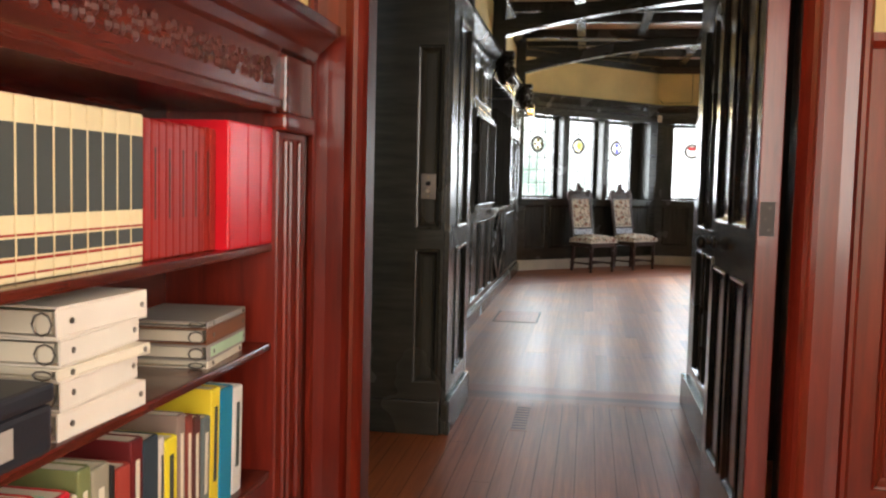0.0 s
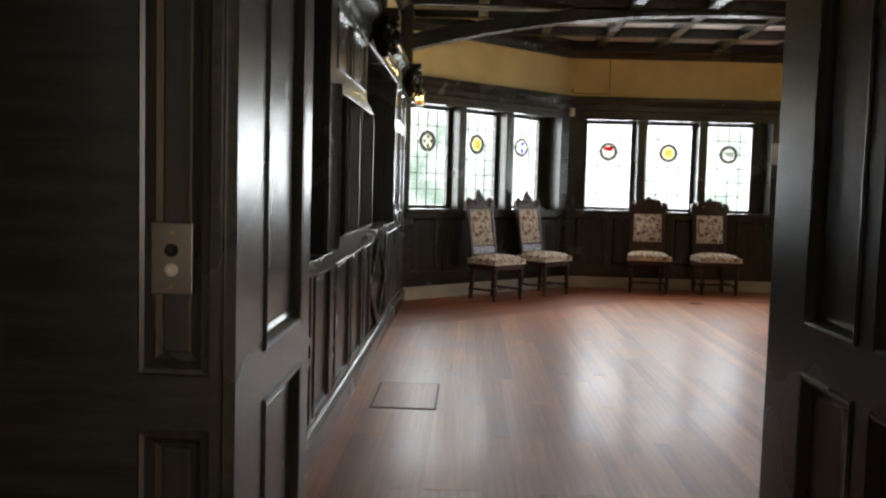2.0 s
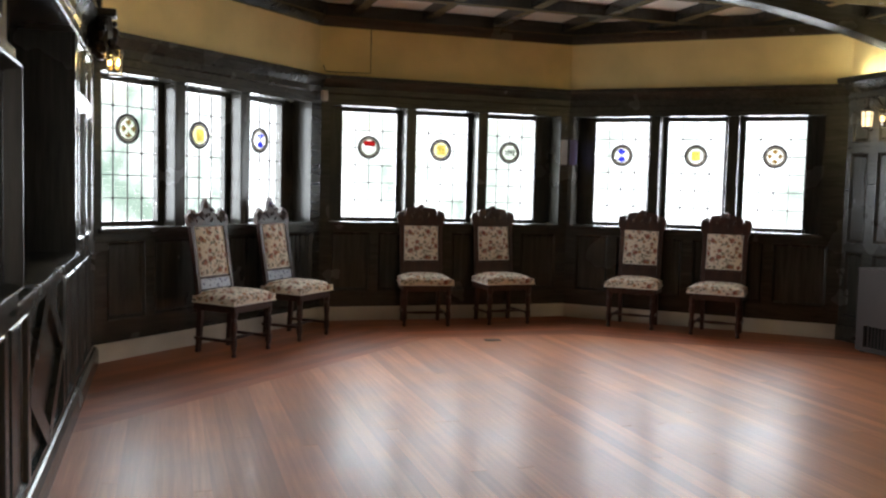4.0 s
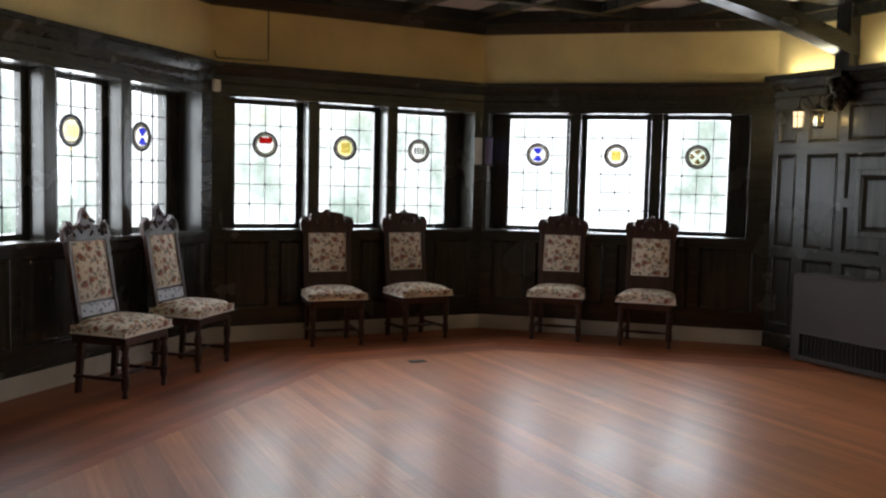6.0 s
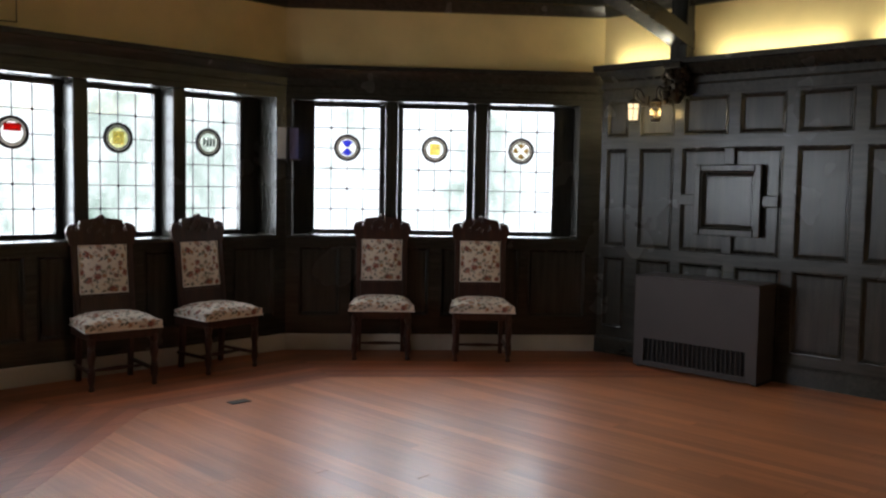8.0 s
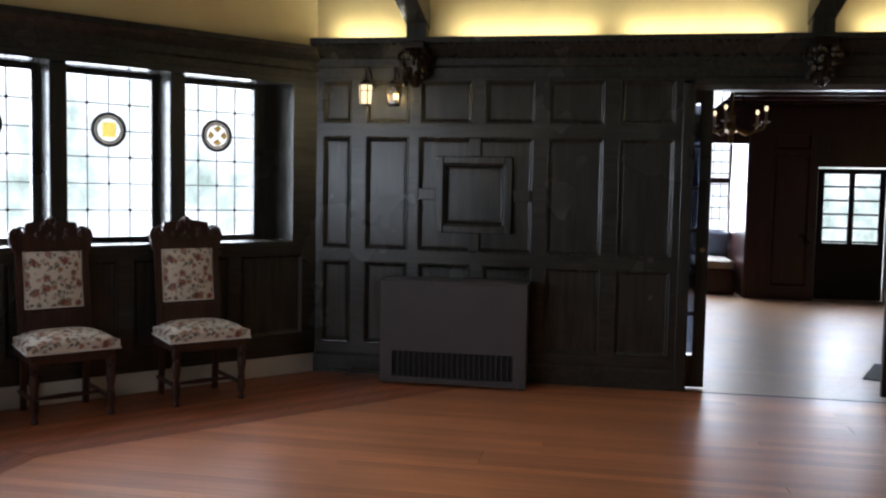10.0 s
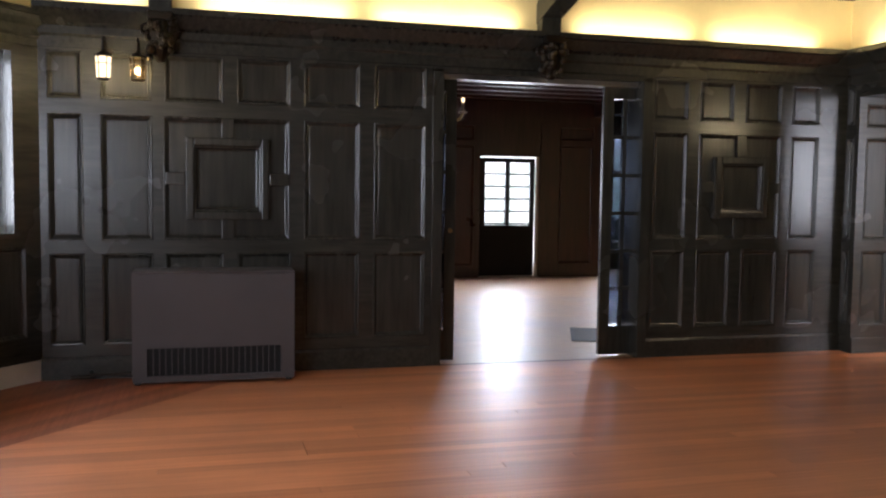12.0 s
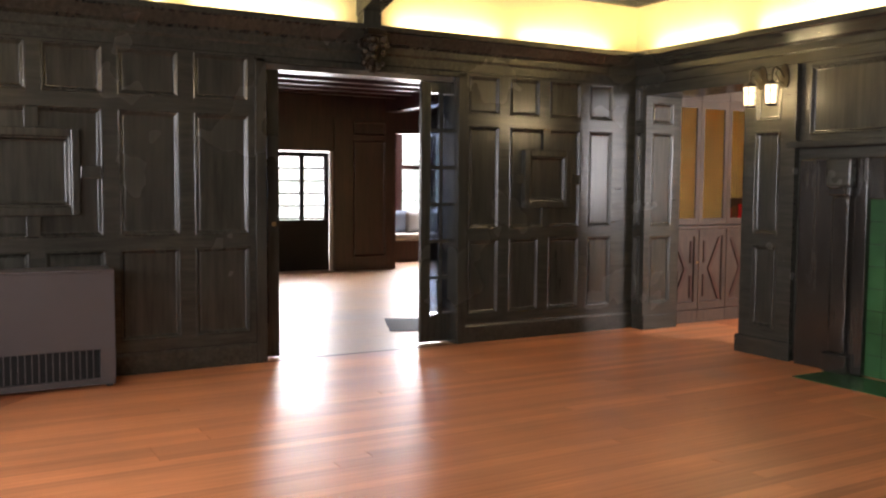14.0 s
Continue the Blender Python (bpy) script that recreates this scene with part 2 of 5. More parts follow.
def sheet(us, zs, solid, y0, y1):
    """A slab with holes: the cells of the cuts us x zs that are solid, from depth y0 to y1."""
    bm = bmesh.new()
    us, zs = sorted(set(round(u, 4) for u in us)), sorted(set(round(z, 4) for z in zs))
    nu, nz = len(us) - 1, len(zs) - 1
    full = [[solid((us[i] + us[i + 1]) / 2, (zs[j] + zs[j + 1]) / 2) for j in range(nz)] for i in range(nu)]
    seen = {}

    def vert(i, j, s):
        if (i, j, s) not in seen:
            seen[i, j, s] = bm.verts.new((us[i], y1 if s else y0, zs[j]))
        return seen[i, j, s]

    def is_full(i, j):
        return 0 <= i < nu and 0 <= j < nz and full[i][j]

    for i in range(nu):
        for j in range(nz):
            if not full[i][j]:
                continue
            bm.faces.new([vert(*c, 1) for c in ((i, j), (i, j + 1), (i + 1, j + 1), (i + 1, j))])
            bm.faces.new([vert(*c, 0) for c in ((i, j), (i + 1, j), (i + 1, j + 1), (i, j + 1))])
            for di, dj, a, b in ((-1, 0, (i, j), (i, j + 1)), (1, 0, (i + 1, j + 1), (i + 1, j)), (0, -1, (i + 1, j), (i, j)), (0, 1, (i, j + 1), (i + 1, j + 1))):
                if not is_full(i + di, j + dj):
                    bm.faces.new((vert(*a, 0), vert(*b, 0), vert(*b, 1), vert(*a, 1)))
    return bm


def inside(u, z, rects):
    return any(r[0] < u < r[1] and r[2] < z < r[3] for r in rects)


def panel_mesh(w, h, proud):
    """One panel: a bead and a hollow moulding that fall from the frame to a flat field."""
    bm = bmesh.new()
    prev = None
    for inset, y in ((0.0, proud), (0.005, proud + 0.006), (0.013, proud + 0.004), (0.026, 0.010), (0.036, 0.005), (0.040, 0.007)):
        if inset * 2.2 > min(w, h):
            break
        ring = [bm.verts.new((x, y, z)) for x, z in ((inset, inset), (w - inset, inset), (w - inset, h - inset), (inset, h - inset))]
        if prev:
            for k in range(4):
                bm.faces.new((prev[k], prev[(k + 1) % 4], ring[(k + 1) % 4], ring[k]))
        prev = ring
    bm.faces.new(prev)
    return bm


PANEL_MESHES = {}


def panelled(name, p0, p1, z0, z1, panels, holes=(), proud=0.022, thick=0.2, material=None, rail=None, label=""):
    """A panelled wall: the wall itself, its stiles and rails, and each panel."""
    material, rail = material or PANEL, rail or PANEL_H
    m = wall_frame(p0, p1)
    length = math.hypot(p1[0] - p0[0], p1[1] - p0[1])
    us = [0, length] + [u for r in list(panels) + list(holes) for u in r[:2]]
    zs = [z0, z1] + [z for r in list(panels) + list(holes) for z in r[2:]]
    us, zs = [min(max(u, 0), length) for u in us], [min(max(z, z0), z1) for z in zs]
    wall = part(name, sheet(us, zs, lambda u, z: not inside(u, z, holes), -thick, 0.0), material, m=m)
    tagged(wall, label or "near-black stained oak panelling on a wall", "wall", kind="structure")
    part("panel_frame", sheet(us, zs, lambda u, z: not inside(u, z, holes) and not inside(u, z, panels), 0.001, proud), rail, wall)
    for u0, u1, a, b in panels:
        key = (round(u1 - u0, 2), round(b - a, 2), proud, material.name)
        if key not in PANEL_MESHES:
            PANEL_MESHES[key] = mesh_from("panel", panel_mesh(u1 - u0, b - a, proud), material)
        part("panel", PANEL_MESHES[key], material, wall, m=Matrix.Translation((u0, 0, a)))
    return wall


def moulding(name, path, profile, material, closed=False, label="", category="trim", parent=None):
    """A profile of (out, z) run along a path of wall corners, mitred; out is to the left of the way."""
    bm = bmesh.new()
    pts = [Vector((p[0], p[1])) for p in path]
    n = len(pts)
    rings = []
    for i, p in enumerate(pts):
        a = pts[(i - 1) % n] if closed or i else None
        b = pts[(i + 1) % n] if closed or i < n - 1 else None
        d1 = (p - a).normalized() if a is not None else (b - p).normalized()
        d2 = (b - p).normalized() if b is not None else d1
        n1, n2 = Vector((-d1.y, d1.x)), Vector((-d2.y, d2.x))
        k = (n1 + n2) / (1 + n1.dot(n2))
        rings.append([bm.verts.new((p.x + k.x * o, p.y + k.y * o, z)) for o, z in profile])
    for i in range(n if closed else n - 1):
        a, b = rings[i], rings[(i + 1) % n]
        for k in range(len(profile)):
            q = (k + 1) % len(profile)
            bm.faces.new((a[k], b[k], b[q], a[q]))
    if not closed:
        bm.faces.new(rings[0])
        bm.faces.new(rings[-1][::-1])
    ob = part(name, bm, material, parent)
    if parent is None:
        tagged(ob, label, category, kind="structure")
    return ob

# ---------------------------------------------------------------- plan
WEST, EAST, SOUTH, NORTH = -0.61, 6.11, 6.05, 14.104
NE_Y, NW_Y = 12.30, 12.223
BAY = [(EAST, NE_Y), (4.04, NORTH), (1.351, NORTH), (WEST, NW_Y)]
LEDGE, TOP, CEIL = 2.43, 2.97, 3.12

# ---------------------------------------------------------------- windows of the bay
def leaded_window(w, h, colours, design):
    """One light: sash, lead cames, clear quarries and a stained roundel; x across, y out, z up, from its lower left corner."""
    win = bpy.data.objects.new("leaded_window", None)
    scene.collection.objects.link(win)
    f = 0.035
    bm = bmesh.new()
    for a in ((-f, 0, -f, h + f), (w, w + f, -f, h + f), (0, w, -f, 0), (0, w, h, h + f)):
        box(bm, a[0], a[1], -0.03, 0.03, a[2], a[3], 0.006)
    part("sash", bm, PANEL, win)
    part("pane", boxed(0, w, -0.003, 0.003, 0, h), CLEAR, win).visible_shadow = False
    cx, cz, r = w / 2, h * 0.672, 0.118
    bm = bmesh.new()
    for i in range(1, 4):
        x = w * i / 4
        for j in range(6):
            z0, z1 = h * j / 6, h * (j + 1) / 6
            if abs(x - cx) < r and z1 > cz - r and z0 < cz + r:
                if z0 < cz - r:
                    z1 = cz - r
                elif z1 > cz + r:
                    z0 = cz + r
                else:
                    continue
            box(bm, x - 0.0026, x + 0.0026, -0.006, 0.006, z0, z1)
    for j in range(1, 6):
        z = h * j / 6
        if abs(z - cz) < r * 0.9:
            half = math.sqrt(r * r - (z - cz) ** 2)
            box(bm, 0, cx - half, -0.006, 0.006, z - 0.0032, z + 0.0032)
            box(bm, cx + half, w, -0.006, 0.006, z - 0.0032, z + 0.0032)
        else:
            box(bm, 0, w, -0.006, 0.006, z - 0.0032, z + 0.0032)
    for i, j in ((1, 1), (3, 1), (2, 2), (1, 3), (3, 3), (1, 5), (3, 5)):
        lathe(bm, [(0.012, -0.005), (0.012, 0.005), (0.008, 0.005), (0.008, -0.005)], pose(w * i / 4, 0, h * j / 6, 90, 0, 0), 10)
    part("lead_came", bm, LEAD, win)
    ring, field, charge = colours
    at = Matrix.Translation((cx, 0, cz)) @ pose(0, 0, 0, 90, 0, 0)
    bm = bmesh.new()
    n = 28
    prev = None
    for rr, y in ((r, -0.008), (r, 0.008), (r - 0.019, 0.008), (r - 0.019, -0.008)):
        loop = [bm.verts.new((cx + rr * math.cos(2 * math.pi * k / n), y, cz + rr * math.sin(2 * math.pi * k / n))) for k in range(n)]
        if prev:
            for k in range(n):
                bm.faces.new((prev[k], prev[(k + 1) % n], loop[(k + 1) % n], loop[k]))
        else:
            first = loop
        prev = loop
    for k in range(n):
        bm.faces.new((prev[k], prev[(k + 1) % n], first[(k + 1) % n], first[k]))
    roundel = part("roundel", bm, LEAD, win, "stained glass roundel with a heraldic shield")
    bm = bmesh.new()
    rings = [[bm.verts.new((cx + rr * math.cos(2 * math.pi * k / n), 0.004, cz + rr * math.sin(2 * math.pi * k / n))) for k in range(n)] for rr in (r - 0.018, 0.076)]
    for k in range(n):
        bm.faces.new((rings[0][k], rings[0][(k + 1) % n], rings[1][(k + 1) % n], rings[1][k]))
    part("border_glass", bm, ring, roundel).visible_shadow = False
    bm = bmesh.new()
    bm.faces.new([bm.verts.new((cx + 0.0755 * math.cos(2 * math.pi * k / n), 0.004, cz + 0.0755 * math.sin(2 * math.pi * k / n))) for k in range(n)])
    part("shield", bm, field, roundel).visible_shadow = False
    bm = bmesh.new()
    up = Matrix.Translation((cx, 0.011, cz))
    if design == 0:      # a chevron
        slab(bm, [(-0.062, -0.03), (0, 0.03), (0.062, -0.03), (0.062, 0.005), (0, 0.062), (-0.062, 0.005)], 0.002, up)
    elif design == 1:    # an hourglass left between two gores
        for k in (-1, 1):
            slab(bm, [(k * 0.014, 0.0), (k * 0.058, 0.045), (k * 0.070, 0.0), (k * 0.058, -0.045)], 0.002, up)
    elif design == 5:    # a pale saltire between four gores
        for k in (-1, 1):
            slab(bm, [(k * 0.020, 0.0), (k * 0.056, 0.036), (k * 0.072, 0.0), (k * 0.056, -0.030)], 0.002, up)
            slab(bm, [(0.0, k * 0.020), (0.036, k * 0.056), (0.0, k * 0.073), (-0.036, k * 0.056)], 0.002, up)
    elif design == 6:    # two gores, above and below, and a small boss
        for k in (-1, 1):
            slab(bm, [(0.012, k * 0.006), (0.050, k * 0.052), (0.0, k * 0.073), (-0.050, k * 0.052), (-0.012, k * 0.006)], 0.002, up)
    elif design == 7:    # a square with a small charge in each quarter
        slab(bm, [(-0.046, -0.05), (0.046, -0.05), (0.046, 0.05), (-0.046, 0.05)], 0.002, up)
        for a, b in ((-1, 1), (1, -1), (1, 1)):
            slab(bm, [(0.02 * a - 0.007, 0.02 * b - 0.01), (0.02 * a + 0.007, 0.02 * b - 0.006), (0.02 * a + 0.004, 0.02 * b + 0.011)], 0.002, up @ Matrix.Translation((0, 0.004, 0)))
    elif design == 2:    # a chief
        slab(bm, [(-0.06, 0.01), (0.06, 0.01), (0.06, 0.066), (-0.06, 0.066)], 0.002, up)
    elif design == 3:    # bars
        for k in range(4):
            slab(bm, [(-0.055 + 0.03 * k, -0.03), (-0.037 + 0.03 * k, -0.03), (-0.037 + 0.03 * k, 0.035), (-0.055 + 0.03 * k, 0.035)], 0.002, up)
    else:                # a quartered field
        slab(bm, [(-0.06, 0.0), (0.0, 0.0), (0.0, 0.066), (-0.06, 0.066)], 0.002, up)
        slab(bm, [(0.0, 0.0), (0.0, -0.078), (0.04, -0.055), (0.06, -0.01), (0.06, 0.0)], 0.002, up)
    part("charge", bm, charge, roundel).visible_shadow = False
    for o in win.children_recursive:
        if o.data.materials[0] in STAINED:
            o.visible_shadow = False
    return win


BLUE = pane_glass("blue_glass", (0.22, 0.24, 0.78), 0.05)
GOLD = pane_glass("gold_glass", (0.95, 0.84, 0.42), 0.05)
RUBY = pane_glass("ruby_glass", (0.60, 0.06, 0.05), 0.05)
DARKG = pane_glass("smoke_glass", (0.22, 0.19, 0.16), 0.04)
AMBER = pane_glass("amber_glass", (0.60, 0.48, 0.26), 0.04)
OPAL = pane_glass("opal_glass", (0.96, 0.95, 0.90), 0.05)
STRAW = pane_glass("straw_glass", (0.90, 0.82, 0.55), 0.04)
INKY = pane_glass("inky_glass", (0.10, 0.10, 0.05), 0.04)
STAINED = (STRAW, INKY, AMBER, BLUE, GOLD, RUBY, DARKG, OPAL)
# from the light's leftmost side on: NW, N, NE
SCHEMES = {
    "NW": [((DARKG, OPAL, AMBER), 5), ((DARKG, GOLD, STRAW), 7), ((DARKG, OPAL, BLUE), 6)],
    "N": [((DARKG, OPAL, RUBY), 2), ((DARKG, GOLD, STRAW), 7), ((DARKG, OPAL, INKY), 3)],
    "NE": [((DARKG, OPAL, BLUE), 6), ((DARKG, OPAL, GOLD), 7), ((DARKG, OPAL, AMBER), 5)],
}
GLASS_Z, GLASS_H, GLASS_W, PITCH = 1.035, 1.075, 0.57, 0.78
windows_made = 0
for key, p0, p1, centre, depth in (("NE", BAY[0], BAY[1], 1.449, 0.28), ("N", BAY[1], BAY[2], 1.347, 0.28), ("NW", BAY[2], BAY[3], 1.403, 0.22)):
    m = wall_frame(p0, p1)
    length = math.hypot(p1[0] - p0[0], p1[1] - p0[1])
    h0, h1 = centre - 1.24, centre + 1.24
    low, high = 0.985, 2.15
    lows = [(0.12, h0 + 0.42, 0.30, 0.90), (h0 + 0.50, centre - 0.05, 0.30, 0.90), (centre + 0.05, h1 - 0.50, 0.30, 0.90), (h1 - 0.42, length - 0.12, 0.30, 0.90)]
    wall = panelled("wall_" + {"NE": "north_east", "N": "north", "NW": "north_west"}[key], p0, p1, 0.0, LEDGE, lows,
                    [(h0, h1, low, high)], thick=0.42, label="dark oak bay wall with a row of leaded windows")
    # mullions between the lights, and the board round them
    lights_u = [(centre + (i - 1) * PITCH - GLASS_W / 2 - 0.035, centre + (i - 1) * PITCH + GLASS_W / 2 + 0.035) for i in range(3)]
    cuts = [h0, h1] + [u for l in lights_u for u in l]
    zc = [low, high, GLASS_Z - 0.035, GLASS_Z + GLASS_H + 0.035]
    rects = [(a, b, zc[2], zc[3]) for a, b in lights_u]
    part("window_frame", sheet(cuts, zc, lambda u, z: not inside(u, z, rects), -depth - 0.05, -depth + 0.02), PANEL, wall)
    for k in range(2):
        u = (lights_u[k][1] + lights_u[k + 1][0]) / 2
        part("mullion", boxed(u - 0.055, u + 0.055, -depth + 0.02, -0.05, low, high, 0.012), PANEL, wall)
    part("window_sill", boxed(h0 - 0.03, h1 + 0.03, -depth, 0.05, low - 0.025, low + 0.012, 0.008), PANEL_H, wall)
    for i in range(3):
        a, b = lights_u[i]
        (cols, design) = SCHEMES[key][2 - i]
        win = leaded_window(GLASS_W, GLASS_H, cols, design)
        win.matrix_basis = m @ Matrix.Translation((a + 0.035, -depth - 0.01, GLASS_Z))
        windows_made += 1
        win.name = "window_%d" % windows_made
        tagged(win, "leaded light with clear quarries and a painted glass roundel", "window", "bay windows", "structure")
    part("marble_skirting", boxed(0.0, length, 0.0, 0.028, 0.0, 0.14, 0.004), MARBLE, wall, "pale stone skirting strip")
    # daylight that stands in the opening, and the bright garden behind it
    mid = m @ Vector((centre, -0.62, 1.58))
    aim = m @ Vector((centre, 3.0, 1.0))
    area("daylight", mid, aim, 2.4, 1.15, DAYPOWER[key], DAY)

# ---------------------------------------------------------------- east wall
def east(y):
    return y - SOUTH


def rect(y0, y1, z0, z1):
    return (east(min(y0, y1)), east(max(y0, y1)), z0, z1)


ROWS_Z = {"low": (0.23, 0.85), "mid": (0.94, 1.78), "up": (1.88, 2.19)}
panels = []
for a, b in ((12.24, 12.02), (11.91, 11.58), (11.50, 11.11), (11.02, 10.65), (10.56, 10.16), (10.06, 9.67)):
    panels += [rect(a, b, *ROWS_Z["up"]), rect(a, b, *ROWS_Z["low"])]
for a, b in ((12.24, 12.02), (11.91, 11.58), (10.56, 10.16), (10.06, 9.67)):
    panels.append(rect(a, b, *ROWS_Z["mid"]))
for a, b in ((7.84, 7.54), (7.44, 7.13), (7.03, 6.69), (6.60, 6.33)):
    panels += [rect(a, b, *ROWS_Z["up"]), rect(a, b, *ROWS_Z["low"])]
for a, b in ((7.84, 7.54), (6.60, 6.33)):
    panels.append(rect(a, b, *ROWS_Z["mid"]))
squares = ((11.085, 1.362, 0.225, 0.425), (7.065, 1.355, 0.19, 0.375))
for c, z, half, room in squares:
    panels.append(rect(c - room, c + room, 0.94, 1.78))
DOOR_E = rect(7.95, 9.55, -0.01, 2.17)
wall_east = panelled("wall_east", (EAST, SOUTH), (EAST, NE_Y), 0.0, LEDGE, panels, [DOOR_E], thick=0.26,
                     label="near-black oak panelling with square raised centres")
for c, z, half, room in squares:
    # a square on a broad flat border, held by four short arms across the field
    u, rim = east(c), half + 0.055
    bm = bmesh.new()
    for a, b, h0, h1 in ((u - rim, u - half, z - rim, z + rim), (u + half, u + rim, z - rim, z + rim), (u - half, u + half, z + half, z + rim), (u - half, u + half, z - rim, z - half)):
        box(bm, a, b, 0.004, 0.068, h0, h1, 0.009)
    square = part("raised_square", bm, PANEL, wall_east, "raised square moulding")
    part("panel", mesh_from("panel", panel_mesh(2 * half, 2 * half, 0.03), PANEL), PANEL, square, m=Matrix.Translation((u - half, 0.022, z - half)))
    for s in (-1, 1):
        a, b = sorted((u + s * rim, u + s * (room - 0.012)))
        part("side_arm", boxed(a, b, 0.004, 0.052, z - 0.045, z + 0.045, 0.010), PANEL, square)
    part("upright_arm", boxed(u - 0.045, u + 0.045, 0.004, 0.040, z + rim, 1.775, 0.008), PANEL, square)
    part("upright_arm", boxed(u - 0.045, u + 0.045, 0.004, 0.040, 0.945, z - rim, 0.008), PANEL, square)

# ---------------------------------------------------------------- south wall, with a passage door and the chimney piece
def south(x):
    return x - 1.8


sp = []
for zz in ROWS_Z.values():
    sp.append((south(5.99), south(6.08), *zz))
    sp += [(south(3.82), south(4.20), *zz)] if zz[0] < 0.5 else []
sp += [(south(3.25), south(4.22), 1.68, 2.18), (south(2.1), south(3.15), 1.68, 2.18)]
wall_south = panelled("wall_south", (1.8, SOUTH), (EAST, SOUTH), 0.0, LEDGE, sp, [(south(4.79), south(5.95), -0.01, 2.11)], thick=0.42)
pier = panelled("pier_south", (4.30, SOUTH + 0.05), (4.78, SOUTH + 0.05), 0.0, 2.2, [(0.13, 0.37, 0.94, 1.72), (0.13, 0.37, 1.80, 2.10), (0.13, 0.37, 0.22, 0.85)], thick=0.049,
                label="dark oak pier beside the chimney piece")
part("plinth", boxed(-0.02, 0.50, 0.0, 0.045, 0.0, 0.14, 0.008), PANEL_H, pier)
# panelled reveal of the passage door
rev = panelled("reveal_south_door", (5.95, SOUTH - 0.38), (5.95, SOUTH + 0.03), 0.0, 2.10, [(0.08, 0.34, *ROWS_Z["low"]), (0.08, 0.34, *ROWS_Z["mid"]), (0.08, 0.34, 1.86, 2.05)], thick=0.03,
               label="panelled dark oak door reveal")
part("plinth", boxed(0.0, 0.41, 0.022, 0.04, 0.0, 0.13, 0.006), PANEL_H, rev)

# ---------------------------------------------------------------- west wall with two recessed windows
def west(y):
    return NW_Y - y


def wrect(y0, y1, z0, z1):
    return (west(max(y0, y1)), west(min(y0, y1)), z0, z1)


NICHES = (wrect(8.56, 10.85, 0.92, 2.19), wrect(5.25, 7.02, 0.92, 2.19))
wp = [wrect(10.95, 11.38, 0.98, 1.78), wrect(11.46, 11.9, 0.98, 1.78), wrect(10.95, 11.38, 1.86, 2.17), wrect(11.46, 11.9, 1.86, 2.17),
      wrect(7.24, 7.76, 1.86, 2.17), wrect(7.86, 8.46, 1.86, 2.17)]
for a, b in ((4.85, 5.25), (6.66, 7.12), (7.30, 7.86), (7.95, 8.46), (8.57, 8.96), (10.3, 10.72), (10.8, 11.2), (11.3, 11.75), (11.84, 12.14)):
    wp.append(wrect(a, b, 0.17, 0.84))
wall_west = panelled("wall_west", (WEST, NW_Y), (WEST, 4.60), 0.0, LEDGE, wp, list(NICHES) + [wrect(5.33, 6.58, 0.17, 0.84), wrect(9.05, 10.2, 0.17, 0.84)], thick=0.45,
                     label="near-black oak panelling with two deep window recesses")
# lower fields with crossed diamond battens
for a, b in ((5.33, 6.58), (9.05, 10.2)):
    u0, u1 = west(b), west(a)
    field = part("diamond_panel", boxed(u0 - 0.01, u1 + 0.01, -0.03, -0.001, 0.16, 0.85), PANEL, wall_west)
    um, zm = (u0 + u1) / 2, 0.505
    for su in (-1, 1):
        for sz in (-1, 1):
            bm = bmesh.new()
            p, q = Vector((um + su * (u1 - u0) / 2, 0, zm)), Vector((um, 0, zm + sz * 0.335))
            d = (q - p).normalized()
            nrm = Vector((-d.z, 0, d.x)) * 0.045
            slab(bm, [((p + nrm).x, (p + nrm).z), ((q + nrm).x, (q + nrm).z), ((q - nrm).x, (q - nrm).z), ((p - nrm).x, (p - nrm).z)], 0.026, Matrix.Translation((0, -0.002, 0)))
            part("batten", bm, PANEL_H, field)
# proud panel pair between the recesses
pair = part("proud_panel_frame", sheet([west(8.50), west(7.86), west(7.76), west(7.16), west(8.46), west(7.82), west(7.20)], [0.93, 0.99, 1.72, 1.77],
            lambda u, z: not inside(u, z, [wrect(7.86, 8.46, 0.99, 1.72), wrect(7.20, 7.76, 0.99, 1.72)]), 0.001, 0.06), PANEL_H, wall_west)
for a, b in ((7.86, 8.46), (7.20, 7.76)):
    part("panel", mesh_from("panel", panel_mesh(b - a, 0.73, 0.06), PANEL), PANEL, pair, m=Matrix.Translation((west(b), 0.02, 0.99)))
RECESS_LIGHTS = []
for (u0, u1, z0, z1) in NICHES:
    part("window_sill", boxed(u0 - 0.02, u1 + 0.02, -0.34, 0.05, z0 - 0.03, z0 + 0.008, 0.008), PANEL_H, wall_west)
    # black sheet behind the clear panes: the darkness beyond them, put in as colour
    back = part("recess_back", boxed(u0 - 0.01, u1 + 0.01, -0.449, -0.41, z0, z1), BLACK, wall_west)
    count = 3 if u1 - u0 > 2.0 else 2
    gap = (u1 - u0 - count * 0.57) / (count + 1)
    lights = [(u0 + gap + i * (0.57 + gap), u0 + gap + i * (0.57 + gap) + 0.57) for i in range(count)]
    cuts = [u0, u1] + [u for l in lights for u in l]
    part("window_board", sheet(cuts, [z0, z1, z0 + 0.10, z0 + 0.10 + 1.075], lambda u, z: not inside(u, z, [(a, b, z0 + 0.10, z0 + 1.175) for a, b in lights]), -0.37, -0.32), PANEL, wall_west)
    RECESS_LIGHTS += [(a, z0 + 0.10) for a, b in lights]

